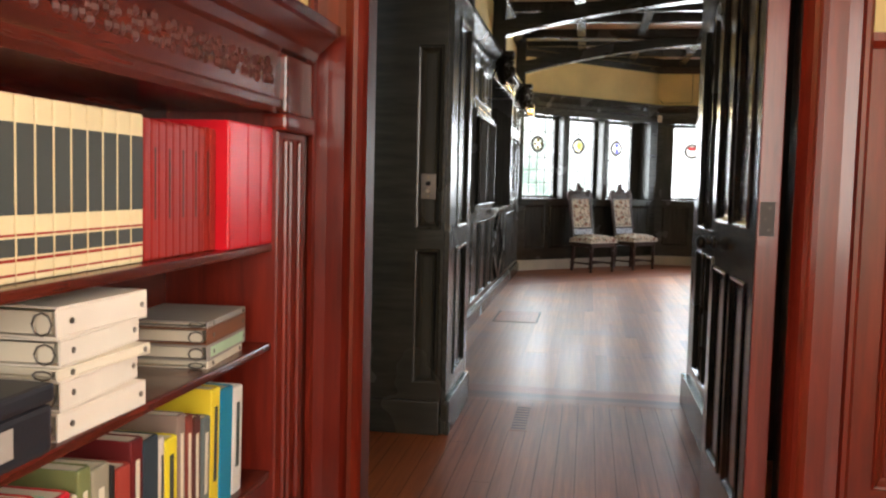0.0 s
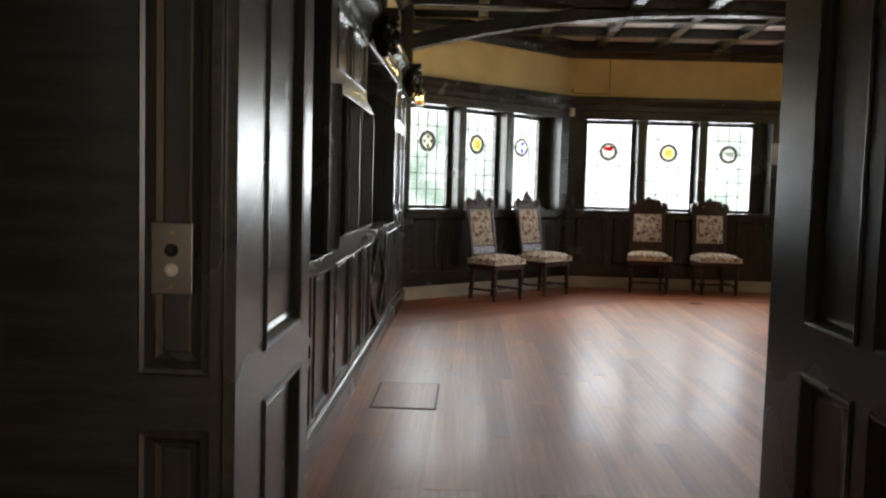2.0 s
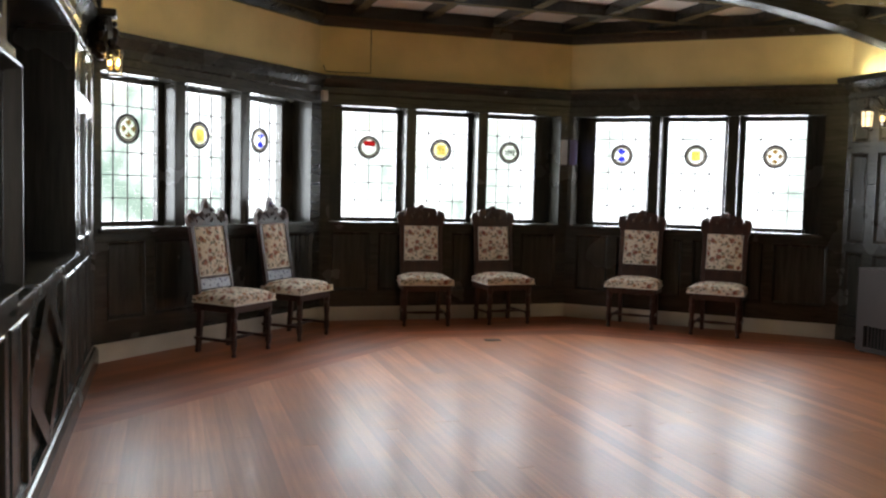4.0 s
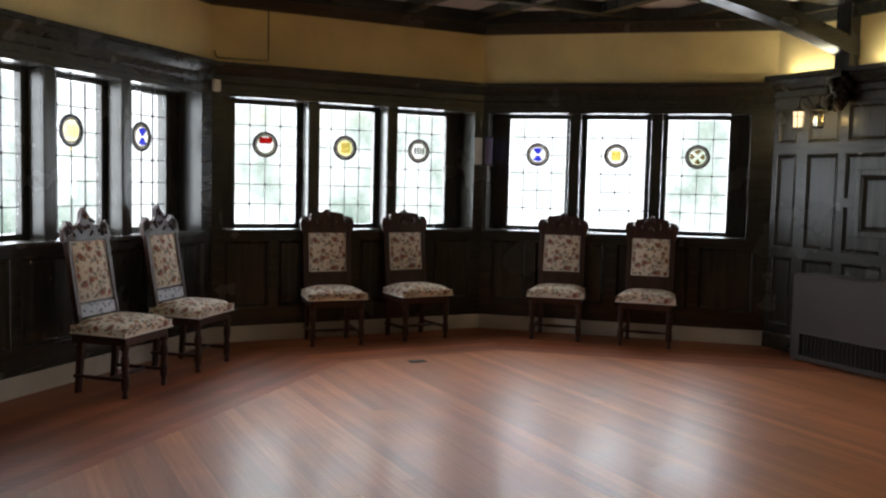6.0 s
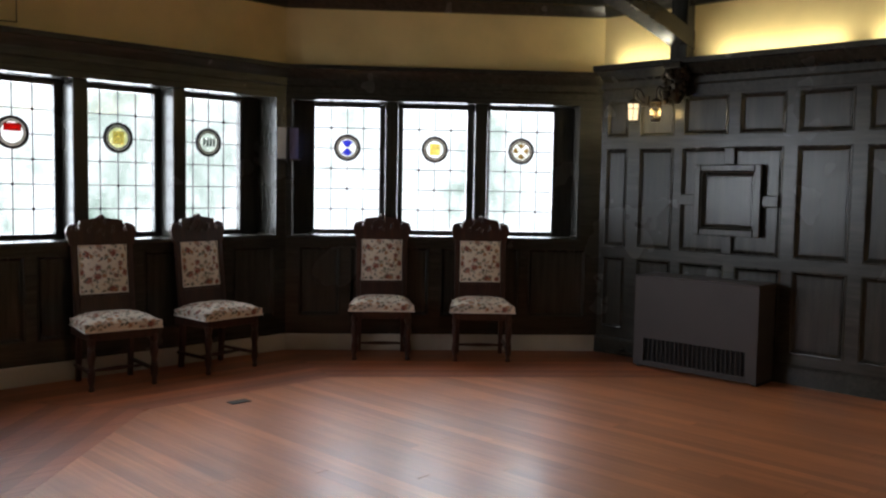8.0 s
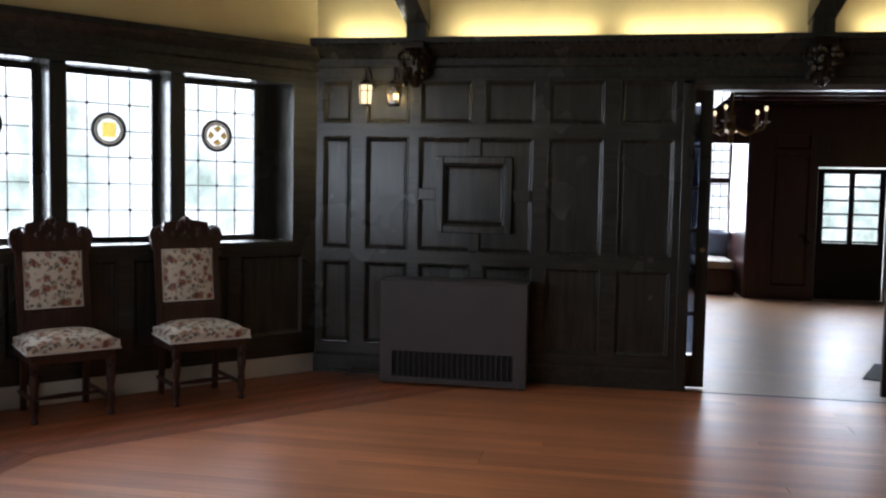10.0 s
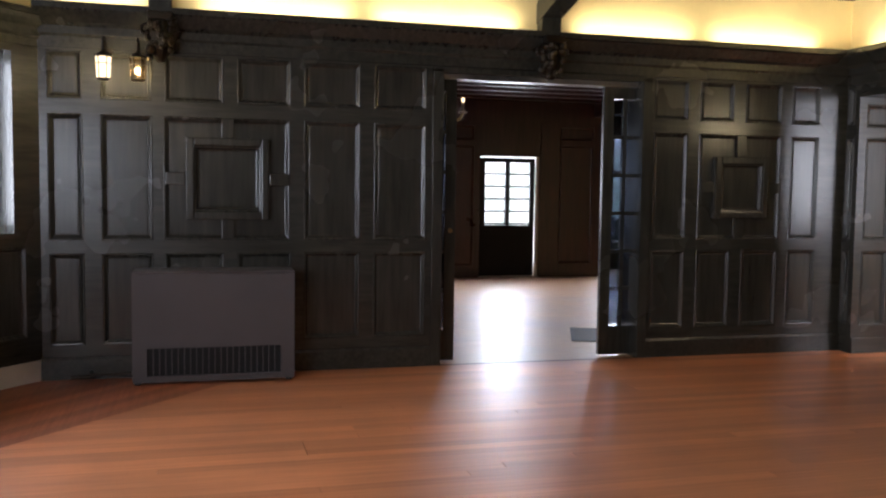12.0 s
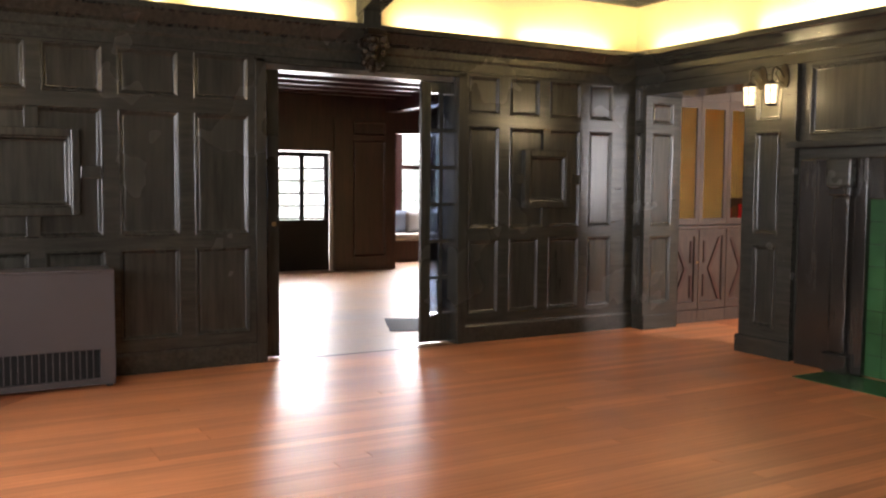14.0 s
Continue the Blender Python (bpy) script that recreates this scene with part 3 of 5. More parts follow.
west_frame = wall_frame((WEST, NW_Y), (WEST, 4.60))
for k, (a, z) in enumerate(RECESS_LIGHTS):
    colours, design = SCHEMES["NW"][k % 3]
    win = leaded_window(0.57, 1.075, colours, design)
    win.matrix_basis = west_frame @ Matrix.Translation((a, -0.345, z))
    windows_made += 1
    win.name = "window_%d" % windows_made
    tagged(win, "dark leaded light with a roundel in a deep recess", "window", "recess windows", "structure")

# entrance: piers, lobby and the library's door wall
pier_w = panelled("pier_west", (-0.29, 4.74), (-0.29, 4.06), 0.0, TOP, [(0.12, 0.48, 0.24, 0.86), (0.12, 0.48, 0.95, 1.95), (0.12, 0.48, 2.05, 2.6)], thick=0.3, label="dark oak entrance pier")
part("plinth", boxed(0.0, 0.70, 0.022, 0.042, 0.0, 0.16, 0.008), PANEL_H, pier_w)
face = panelled("pier_west_front", (-0.29, 4.06), (-1.0, 4.06), 0.0, TOP, [(0.38, 0.68, 0.24, 0.86), (0.38, 0.68, 0.97, 1.95), (0.015, 0.135, 0.95, 1.78), (0.015, 0.135, 0.24, 0.86)], thick=0.2, label="dark oak entrance pier front")
part("plinth", boxed(0.0, 0.73, 0.022, 0.042, 0.0, 0.16, 0.008), PANEL_H, face)

pier_e = panelled("pier_east", (0.93, 4.0), (0.93, 4.95), 0.0, TOP, [(0.42, 0.70, 0.24, 0.86), (0.42, 0.70, 0.97, 1.95), (0.06, 0.34, 0.24, 0.86), (0.06, 0.34, 0.97, 1.95)], thick=0.3, label="dark oak entrance pier")
part("plinth", boxed(0.0, 0.96, 0.022, 0.05, 0.0, 0.17, 0.008), PANEL_H, pier_e)


def solid(name, material, label, category, *boxes, kind="structure", bevel=0.0):
    bm = bmesh.new()
    for b in boxes:
        box(bm, *b, bevel=bevel)
    return tagged(part(name, bm, material), label, category, kind=kind)


solid("lobby_wall", PANEL, "plain dark wood lobby wall", "wall", (-1.2, -1.0, 2.6, 4.4, 0, TOP), (1.23, 1.4, 2.66, 4.95, 0, TOP), (1.4, 1.8, 4.75, 4.95, 0, TOP), (1.8, 2.0, 4.75, 5.63, 0, TOP), (-1.06, -0.6, 4.26, 4.6, 0, TOP))
solid("upper_wall", YELLOW, "warm yellow painted plaster above the panelling", "wall",
      (EAST, EAST + 0.26, SOUTH - 0.42, NE_Y, LEDGE, CEIL), (1.8, EAST, SOUTH - 0.42, SOUTH, LEDGE, CEIL), (WEST - 0.45, WEST, 4.6, NW_Y, LEDGE, CEIL), (WEST, 1.8, 4.5, 4.7, LEDGE + 0.3, CEIL))
for (p0, p1), nm in zip(zip(BAY, BAY[1:]), ("north_east", "north", "north_west")):
    ln = math.hypot(p1[0] - p0[0], p1[1] - p0[1])
    tagged(part("upper_wall_" + nm, boxed(-0.1, ln + 0.1, -0.42, 0.0, LEDGE, CEIL), YELLOW, m=wall_frame(p0, p1)), "warm yellow painted plaster above the bay", "wall", kind="structure")

LOOP = [(1.8, SOUTH), (EAST, SOUTH), (EAST, NE_Y), BAY[1], BAY[2], (WEST, NW_Y), (WEST, 4.62)]
moulding("ledge", [(1.8, SOUTH), (EAST, SOUTH), (EAST, NE_Y)],
         [(0.0, 2.20), (0.035, 2.21), (0.035, 2.28), (0.05, 2.295), (0.05, 2.345), (0.085, 2.365), (0.12, 2.40), (0.15, 2.43), (0.17, 2.44), (0.17, 2.48), (0.15, 2.485), (0.15, 2.45), (0.0, 2.45)],
         PANEL_H, label="deep moulded dark oak ledge hiding cove lights")
moulding("ledge_bay", [(EAST, NE_Y), BAY[1], BAY[2], (WEST, NW_Y), (WEST, 4.62)],
         [(0.0, 2.19), (0.03, 2.20), (0.03, 2.25), (0.045, 2.265), (0.045, 2.32), (0.06, 2.335), (0.085, 2.365), (0.10, 2.39), (0.11, 2.395), (0.11, 2.43), (0.0, 2.44)],
         PANEL_H, label="moulded dark oak picture ledge")
moulding("crown", LOOP, [(0.0, TOP - 0.06), (0.03, TOP - 0.055), (0.05, TOP - 0.02), (0.085, TOP + 0.02), (0.11, TOP + 0.03), (0.11, CEIL), (0.0, CEIL)], PANEL_H, label="dark oak crown moulding")
moulding("baseboard", [(EAST, SOUTH), (EAST, 7.87)], [(0.0, 0.0), (0.04, 0.0), (0.04, 0.13), (0.03, 0.15), (0.0, 0.16)], PANEL_H, label="dark oak baseboard")
moulding("baseboard_north", [(EAST, 9.63), (EAST, NE_Y)], [(0.0, 0.0), (0.04, 0.0), (0.04, 0.13), (0.03, 0.15), (0.0, 0.16)], PANEL_H, label="dark oak baseboard")
moulding("baseboard_west", [(WEST, NW_Y), (WEST, 4.62)], [(0.0, 0.0), (0.05, 0.0), (0.05, 0.10), (0.035, 0.13), (0.0, 0.14)], PANEL_H, label="dark oak baseboard")

# ---------------------------------------------------------------- ceiling and beams
solid("ceiling", CREAM, "pale plaster ceiling between dark beams", "ceiling", (-1.6, EAST + 0.3, 4.4, 14.6, CEIL - 0.002, CEIL + 0.2))
bm = bmesh.new()
for x in (0.2, 0.92, 1.66, 2.39, 3.15, 3.91, 4.65, 5.4):
    box(bm, x - 0.05, x + 0.05, 4.7, 14.2, TOP + 0.05, CEIL + 0.13)
for y in (5.6, 6.5, 7.4, 9.75, 10.4, 12.1, 13.05):
    box(bm, WEST, EAST, y - 0.05, y + 0.05, TOP + 0.045, CEIL + 0.125)
tagged(part("ceiling_ribs", bm, PANEL), "dark oak coffer ribs across the ceiling", "ceiling", kind="structure")


def arched_beam(y):
    bm = bmesh.new()
    n, half, mid = 24, (EAST - WEST) / 2, (EAST + WEST) / 2
    lower, upper = [], []
    for i in range(n + 1):
        s = -1 + 2 * i / n
        lower.append((mid + half * s, 2.56 + 0.42 * (1 - abs(s) ** 2.2)))
    for i in range(n + 1):
        s = 1 - 2 * i / n
        upper.append((mid + half * s, 2.71 + 0.38 * (1 - abs(s) ** 2.2)))
    slab(bm, lower + upper, 0.16, Matrix.Translation((0, y - 0.08, 0)))
    beam = tagged(part("arched_beam", bm, PANEL_H), "dark oak arched brace spanning the hall", "beam", "arched beams")
    part("tie_beam", boxed(WEST, EAST, y - 0.13, y + 0.13, TOP + 0.04, CEIL + 0.12, 0.02), PANEL_H, beam)
    for x, s in ((WEST, 1), (EAST, -1)):
        part("wall_post", boxed(min(x, x + s * 0.12), max(x, x + s * 0.12), y - 0.075, y + 0.075, LEDGE, TOP + 0.1, 0.01), PANEL, beam)
    return beam


BEAMS = (8.75, 11.52)
for y in BEAMS:
    arched_beam(y)

# ---------------------------------------------------------------- garden beyond the panes
m = bpy.data.materials.new("bright_garden")
m.use_nodes = True
nt = m.node_tree
nt.nodes.remove(nt.nodes["Principled BSDF"])
em = nt.nodes.new("ShaderNodeEmission")
nz = node(m, "ShaderNodeTexNoise", Scale=0.75, Detail=9.0, Roughness=0.68)
link(m, coords(m, (1, 1, 0.8), True), nz.inputs["Vector"])
gr = ramp(m, nz.outputs["Fac"], [(0.34, (0.30, 0.40, 0.33)), (0.44, (0.62, 0.70, 0.64)), (0.53, (1.0, 1.0, 1.0))])
link(m, gr.outputs[0], em.inputs[0])
em.inputs[1].default_value = GARDEN
link(m, em.outputs[0], nt.nodes["Material Output"].inputs[0])
GARDEN_MAT = m
bm = bmesh.new()
arc = [(2.7 + 9.0 * math.sin(radians(a)), 11.0 + 9.0 * math.cos(radians(a))) for a in range(-75, 76, 10)]
for (x0, y0), (x1, y1) in zip(arc, arc[1:]):
    bm.faces.new([bm.verts.new(c) for c in ((x0, y0, -1.0), (x1, y1, -1.0), (x1, y1, 6.5), (x0, y0, 6.5))])
tagged(part("backdrop", bm, GARDEN_MAT), "overexposed pale green garden outside the windows", "backdrop", kind="structure")
tagged(part("backdrop_east", boxed(16.5, 16.6, -1.0, 13.5, -1, 6), GARDEN_MAT), "overexposed daylight outside the east windows", "backdrop", kind="structure")
tagged(part("ground", boxed(-40, 60, -40, 60, -0.4, -0.3), MARBLE), "pale ground outside the house", "ground", kind="structure")

# ---------------------------------------------------------------- library
SETTLED = set(bpy.data.objects)
ZF = -0.23      # the floor in the library's own coordinates
solid("library_wall", YELLOW, "yellow painted library wall", "wall", (-1.15, -0.95, -2.4, 3.2, ZF, 2.9), (0.975, 2.4, 3.005, 3.11, ZF, 2.9), (-0.95, -0.465, 3.005, 3.11, ZF, 2.9), (-0.465, 0.975, 3.005, 3.11, 2.22, 2.9), (2.4, 2.6, -2.4, 3.2, ZF, 2.9), (-1.15, 2.6, -2.6, -2.4, ZF, 2.9))
solid("library_ceiling", CREAM, "pale plaster library ceiling", "ceiling", (-1.2, 2.6, -2.6, 5.14, 2.9, 3.0))
panelled("library_wainscot", (2.4, 3.0), (1.126, 3.0), ZF, 1.54, [(0.06, 0.55, 0.2, 1.30), (0.63, 1.20, 0.2, 1.30), (0.06, 1.20, 1.37, 1.49)], thick=0.02, material=RED, rail=RED, label="red mahogany wainscot under yellow plaster")
moulding("wainscot_cap", [(2.4, 3.0), (1.126, 3.0)], [(0.0, 1.54), (0.03, 1.54), (0.045, 1.56), (0.045, 1.585), (0.0, 1.59)], RED, label="red mahogany wainscot cap")


def casing(x0, x1, z1, parent):
    """Fluted door casing: a flat with rounded beads at both edges."""
    n = [(0.0, 0.0), (0.0, 0.045), (0.012, 0.055), (0.026, 0.055), (0.032, 0.035), (0.07, 0.032), (0.13, 0.032), (0.15, 0.04), (0.162, 0.048), (0.175, 0.04), (0.19, 0.02), (0.2, 0.0)]
    bm = bmesh.new()
    w = x1 - x0
    pts = [(x0 + a / 0.2 * w, 3.0 - d) for a, d in n]
    lo, hi = [bm.verts.new((x, y, ZF)) for x, y in pts], [bm.verts.new((x, y, z1)) for x, y in pts]
    for i in range(len(pts)):
        j = (i + 1) % len(pts)
        bm.faces.new((lo[i], lo[j], hi[j], hi[i]))
    bm.faces.new(lo)
    bm.faces.new(hi[::-1])
    return part("casing", bm, RED, parent)


frame_1 = tagged(part("door_frame_1", boxed(-0.463, -0.42, 3.0, 3.12, ZF, 2.22, 0.004), FRIEZE), "red mahogany door frame with moulded casings", "door frame", kind="structure")
part("jamb", boxed(0.937, 0.973, 3.0, 3.12, ZF, 2.22, 0.004), VARNISH, frame_1)
part("head", boxed(-0.42, 0.937, 3.0, 3.12, 2.18, 2.22, 0.004), RED, frame_1)
part("dark_lining", boxed(-0.50, -0.43, 3.12, 3.15, ZF, 2.22, 0.004), PANEL, frame_1)
part("filler_panel", boxed(-0.948, -0.614, 2.965, 3.003, ZF, 1.60, 0.004), RED, frame_1)
casing(-0.612, -0.42, 2.4, frame_1)
casing(1.126, 0.935, 2.4, frame_1)
part("casing", boxed(-0.61, 1.124, 2.953, 3.0, 2.4, 2.55, 0.01), RED, frame_1)

# the open door: dark towards the hall, its edges red
door = tagged(part("door_1", boxed(0.012, 0.92, 0.002, 0.043, ZF + 0.012, 2.16), VARNISH, m=pose(0.905, 3.10, 0, 0, 0, 91)), "open panelled dark oak door with a worn red hinge edge", "door", kind="structure")
part("hinge_edge", boxed(0.0, 0.0118, -0.012, 0.057, ZF + 0.01, 2.165, 0.003), RED, door, "worn red-brown door edge")
for s, y0, y1 in ((1, 0.0432, 0.058), (-1, -0.013, 0.0018)):
    part("stile_frame", sheet([0.012, 0.13, 0.40, 0.50, 0.79, 0.92], [ZF + 0.012, 0.02, 0.80, 0.98, 1.98, 2.16],
         lambda u, z: not inside(u, z, [(0.13, 0.40, 0.02, 0.80), (0.50, 0.79, 0.02, 0.80), (0.13, 0.40, 0.98, 1.98), (0.50, 0.79, 0.98, 1.98)]), y0, y1), VARNISH, door)
for u0, u1 in ((0.13, 0.40), (0.50, 0.79)):
    for a, b in ((0.02, 0.80), (0.98, 1.98)):
        part("panel", mesh_from("panel", panel_mesh(u1 - u0, b - a, 0.017), VARNISH), VARNISH, door, m=Matrix.Translation((u0, 0.0435, a)))
for z in (0.02, 1.02, 1.88):
    hinge = part("hinge", boxed(-0.003, 0.0, 0.004, 0.05, z - 0.055, z + 0.055, 0.001), IRON, door, "grey steel butt hinge with screws")
    for dz in (-0.035, 0.0, 0.035):
        bm = bmesh.new()
        lathe(bm, [(0.0045, 0), (0.0045, 0.0015)], pose(-0.0032, 0.02 + 0.012 * (dz == 0), z + dz, 0, -90, 0), 8)
        part("screw", bm, NICKEL, hinge)
bm = bmesh.new()
lathe(bm, [(0.024, 0.0), (0.024, 0.006), (0.010, 0.01), (0.010, 0.03), (0.022, 0.036), (0.029, 0.05), (0.026, 0.062), (0.012, 0.07)], pose(0.855, 0.058, 0.89, -90, 0, 0), 16)
part("knob", bm, BRONZE, door, "dark bronze door knob")
bm = bmesh.new()
slab(bm, [(-0.012, -0.03), (0.012, -0.03), (0.016, 0.0), (0.012, 0.03), (-0.012, 0.03), (-0.016, 0.0)], 0.006, Matrix.Translation((0.855, 0.058, 0.80)))
part("escutcheon", bm, BRONZE, door)

# switch on the entrance pier
sw = tagged(part("light_switch", boxed(-0.034, 0.034, 0.0, 0.006, -0.058, 0.058, 0.002), NICKEL, m=wall_frame((-0.29, 4.06), (-1.0, 4.06)) @ Matrix.Translation((0.075, 0.0275, 1.145))), "worn nickel push-button light switch plate", "light switch")
for z, c in ((0.014, BLACK), (-0.018, MARBLE)):
    bm = bmesh.new()
    lathe(bm, [(0.011, 0.0), (0.011, 0.004), (0.006, 0.009), (0.004, 0.0095)], pose(0, 0.006, z, -90, 0, 0), 12)
    part("button", bm, c, sw)
for z in (0.042, -0.044):
    bm = bmesh.new()
    lathe(bm, [(0.004, 0.0), (0.003, 0.0015)], pose(0, 0.006, z, -90, 0, 0), 8)
    part("screw", bm, BRASS, sw)

# bookcase
def runs(profile, y0, y1, x_face, material, name, parent):
    """A moulding of (out, z) along the bookcase front."""
    bm = bmesh.new()
    a = [bm.verts.new((x_face + o, y0, z)) for o, z in profile]
    b = [bm.verts.new((x_face + o, y1, z)) for o, z in profile]
    for i in range(len(profile)):
        j = (i + 1) % len(profile)
        bm.faces.new((a[i], a[j], b[j], b[i]))
    bm.faces.new(a)
    bm.faces.new(b[::-1])
    return part(name, bm, material, parent)


BX = -0.585
bc = tagged(part("bookcase", boxed(-0.945, -0.93, -0.9, 2.62, ZF, 1.34), RED_H), "carved red mahogany bookcase packed with books and binders", "bookcase")
for z in (0.921, 0.628, 0.243, ZF + 0.08):
    part("shelf", boxed(-0.929, BX - 0.012, -0.9, 2.606, z - 0.024, z, 0.006), RED_H, bc)
part("side", boxed(-0.945, BX - 0.004, 2.608, 2.66, ZF, 1.30), RED, bc)
part("side", boxed(-0.945, BX - 0.02, -0.95, -0.905, ZF, 1.34, 0.003), RED, bc)
pil = part("pilaster", boxed(BX - 0.06, BX, 2.613, 2.86, ZF, 1.25, 0.004), RED, bc)
for y in (2.655, 2.70, 2.78):
    part("reed", boxed(BX - 0.004, BX + 0.014, y, y + 0.025, 0.1, 1.23, 0.01), RED, pil)
part("capital", boxed(BX - 0.05, BX + 0.03, 2.60, 2.87, 1.25, 1.30, 0.012), RED, pil)
part("capital_block", boxed(BX - 0.05, BX + 0.022, 2.62, 2.86, 1.30, 1.47, 0.008), RED_H, pil)
runs([(-0.33, 1.30), (0.0, 1.30), (0.012, 1.315), (0.012, 1.335), (0.0, 1.345), (0.004, 1.475), (0.02, 1.485), (0.03, 1.51), (0.045, 1.52), (0.085, 1.56), (0.10, 1.565), (0.10, 1.595), (-0.33, 1.60)], -0.95, 2.90, BX, RED_H, "cornice", bc)
bm = bmesh.new()
rnd = random.Random(3)
for k in range(42):
    y = -0.85 + k * 0.082
    for j in range(5):
        a = radians(72 * j + 18 * (k % 2))
        ball(bm, (BX - 0.007, y + 0.022 * math.cos(a), 1.41 + 0.026 * math.sin(a)), 0.014 + 0.005 * rnd.random(), 1.0, 8)
    ball(bm, (BX - 0.004, y, 1.41), 0.012, 1.0, 8)
    ball(bm, (BX - 0.004, y + 0.041, 1.41 + 0.02 * (-1) ** k), 0.011, 1.6, 8)
tagged(part("carved_frieze", bm, FRIEZE, bc, "carved foliage frieze"), kind="stuff")

def cloth(name, c, rough=0.55):
    return plaster(name, c, rough, 0.12)


CREAMBK, SLATE, DKRED, BRTRED = cloth("cream_cloth", (0.72, 0.60, 0.36)), cloth("slate_cloth", (0.055, 0.062, 0.058)), cloth("oxblood_cloth", (0.30, 0.018, 0.012), 0.4), cloth("scarlet_cover", (0.62, 0.008, 0.02), 0.3)
PAPER, TAN = cloth("paper_edge", (0.70, 0.64, 0.52)), cloth("tan_label", (0.55, 0.16, 0.05))


def book(y, w, h, d, z, cover, label, bands=(), lean=0.0, x=BX - 0.05, band_mat=None):
    """One upright book, spine to the room: rounded spine, boards and page block; bands are (z0, z1, inset, material) on the spine."""
    bm = bmesh.new()
    box(bm, -0.012, 0.0, 0.0, w, 0, h, min(0.006, w * 0.25))
    box(bm, -d, -0.008, 0.0, 0.003, 0, h)
    box(bm, -d, -0.008, w - 0.003, w, 0, h)
    b = tagged(part("book", bm, cover, m=pose(x, y, z + 0.001, lean, 0, 0)), label, "book", "books on the shelves")
    part("page_block", boxed(-d + 0.006, -0.011, 0.0032, w - 0.0032, 0.003, h - 0.003), PAPER, b)
    for z0, z1, inset, bmt in bands:
        part("spine_band", boxed(-0.006, 0.0012, w * inset, w * (1 - inset), z0, z1), bmt, b)
    return b


y = 0.55
while y < 1.87:
    w = 0.0545
    book(y, w - 0.0015, 0.318, 0.22, 0.921, CREAMBK, "cream cloth law volume with dark spine labels",
         [(0.115, 0.115 + 0.155, 0.07, SLATE), (0.045, 0.075, 0.07, SLATE), (0.079, 0.083, 0.05, DKRED), (0.036, 0.041, 0.05, DKRED), (0.012, 0.016, 0.05, DKRED)])
    y += w
for k in range(11):
    book(y, 0.033, 0.312 - 0.002 * (k % 3), 0.21, 0.921, DKRED, "thin dark red bound volume", [(0.09, 0.25, 0.42, CHAIR)] if k % 2 else [])
    y += 0.0345
for k, w in enumerate((0.125, 0.095, 0.095)):
    book(y, w, 0.335, 0.25, 0.921, BRTRED, "glossy scarlet ring binder", x=BX - 0.015)
    y += w + 0.002

WHITEB, GREYB, GREENB, BROWNB, BLACKB = cloth("white_vinyl", (0.72, 0.66, 0.58), 0.35), cloth("grey_board", (0.33, 0.30, 0.27)), cloth("green_label", (0.45, 0.62, 0.42)), cloth("brown_board", (0.20, 0.08, 0.04)), cloth("black_vinyl", (0.02, 0.02, 0.025), 0.4)


def binder(x0, y0, z0, length, thick, depth, cover, label, turn=0.0, strip=None):
    """A ring binder lying flat, its spine to the room."""
    b = tagged(part("binder", boxed(-0.005, 0, 0, length, 0.0042, thick - 0.0042, 0.002), cover, m=pose(x0, y0, z0, 0, 0, turn)), label, "binder", "stacked binders")
    part("board", boxed(-depth, 0, 0, length, 0, 0.004, 0.0015), cover, b)
    part("board", boxed(-depth, 0, 0, length, thick - 0.004, thick, 0.0015), cover, b)
    part("page_block", boxed(-depth + 0.01, -0.02, 0.012, length - 0.01, 0.006, thick * 0.8), PAPER, b)
    for yy in (length * 0.14, length * 0.93):
        bm = bmesh.new()
        lathe(bm, [(0.006, 0), (0.006, 0.002)], pose(0, yy, thick / 2, 0, 90, 0), 10)
        part("rivet", bm, NICKEL, b)
    bm = bmesh.new()
    tube(bm, [(-0.03 - 0.02 * math.cos(radians(a)), -0.002, thick * 0.45 + thick * 0.36 * math.sin(radians(a))) for a in range(0, 361, 45)], 0.002, 5)
    part("ring", bm, NICKEL, b)
    if strip is not None:
        part("label_strip", boxed(0.0, 0.0015, 0.02, length * 0.93, thick * 0.2, thick * 0.85), strip, b)
    return b


z = 0.629
for k, (t, l, a) in enumerate(((0.052, 0.30, -2), (0.056, 0.305, 3), (0.022, 0.30, -4), (0.052, 0.30, 2), (0.058, 0.295, -3))):
    binder(BX - 0.02, 1.545 + 0.01 * (k % 2), z, l, t, 0.26, WHITEB if t > 0.03 else PAPER, "white vinyl ring binder lying in a stack", a)
    z += t + 0.001
z = 0.629
for t, l, c, s, lab in ((0.018, 0.27, PAPER, None, "loose pale papers on the shelf"), (0.040, 0.30, GREYB, GREENB, "grey binder with a pale green label"), (0.042, 0.30, BROWNB, None, "brown board binder in a low stack"), (0.016, 0.30, GREYB, None, "thin grey folder on a stack")):
    binder(BX - 0.03, 2.20, z, l, t, 0.24, c, lab, 4, s)
    z += t + 0.001
file_box = tagged(part("box_file", boxed(BX - 0.3, BX + 0.0, 1.16, 1.50, 0.629, 0.715, 0.01), BLACKB), "black box file on the shelf", "box file")
part("lid", boxed(BX - 0.302, BX + 0.003, 1.157, 1.503, 0.717, 0.752, 0.009), BLACKB, file_box)
part("label_strip", boxed(BX + 0.0, BX + 0.0015, 1.27, 1.39, 0.65, 0.70), GREYB, file_box)

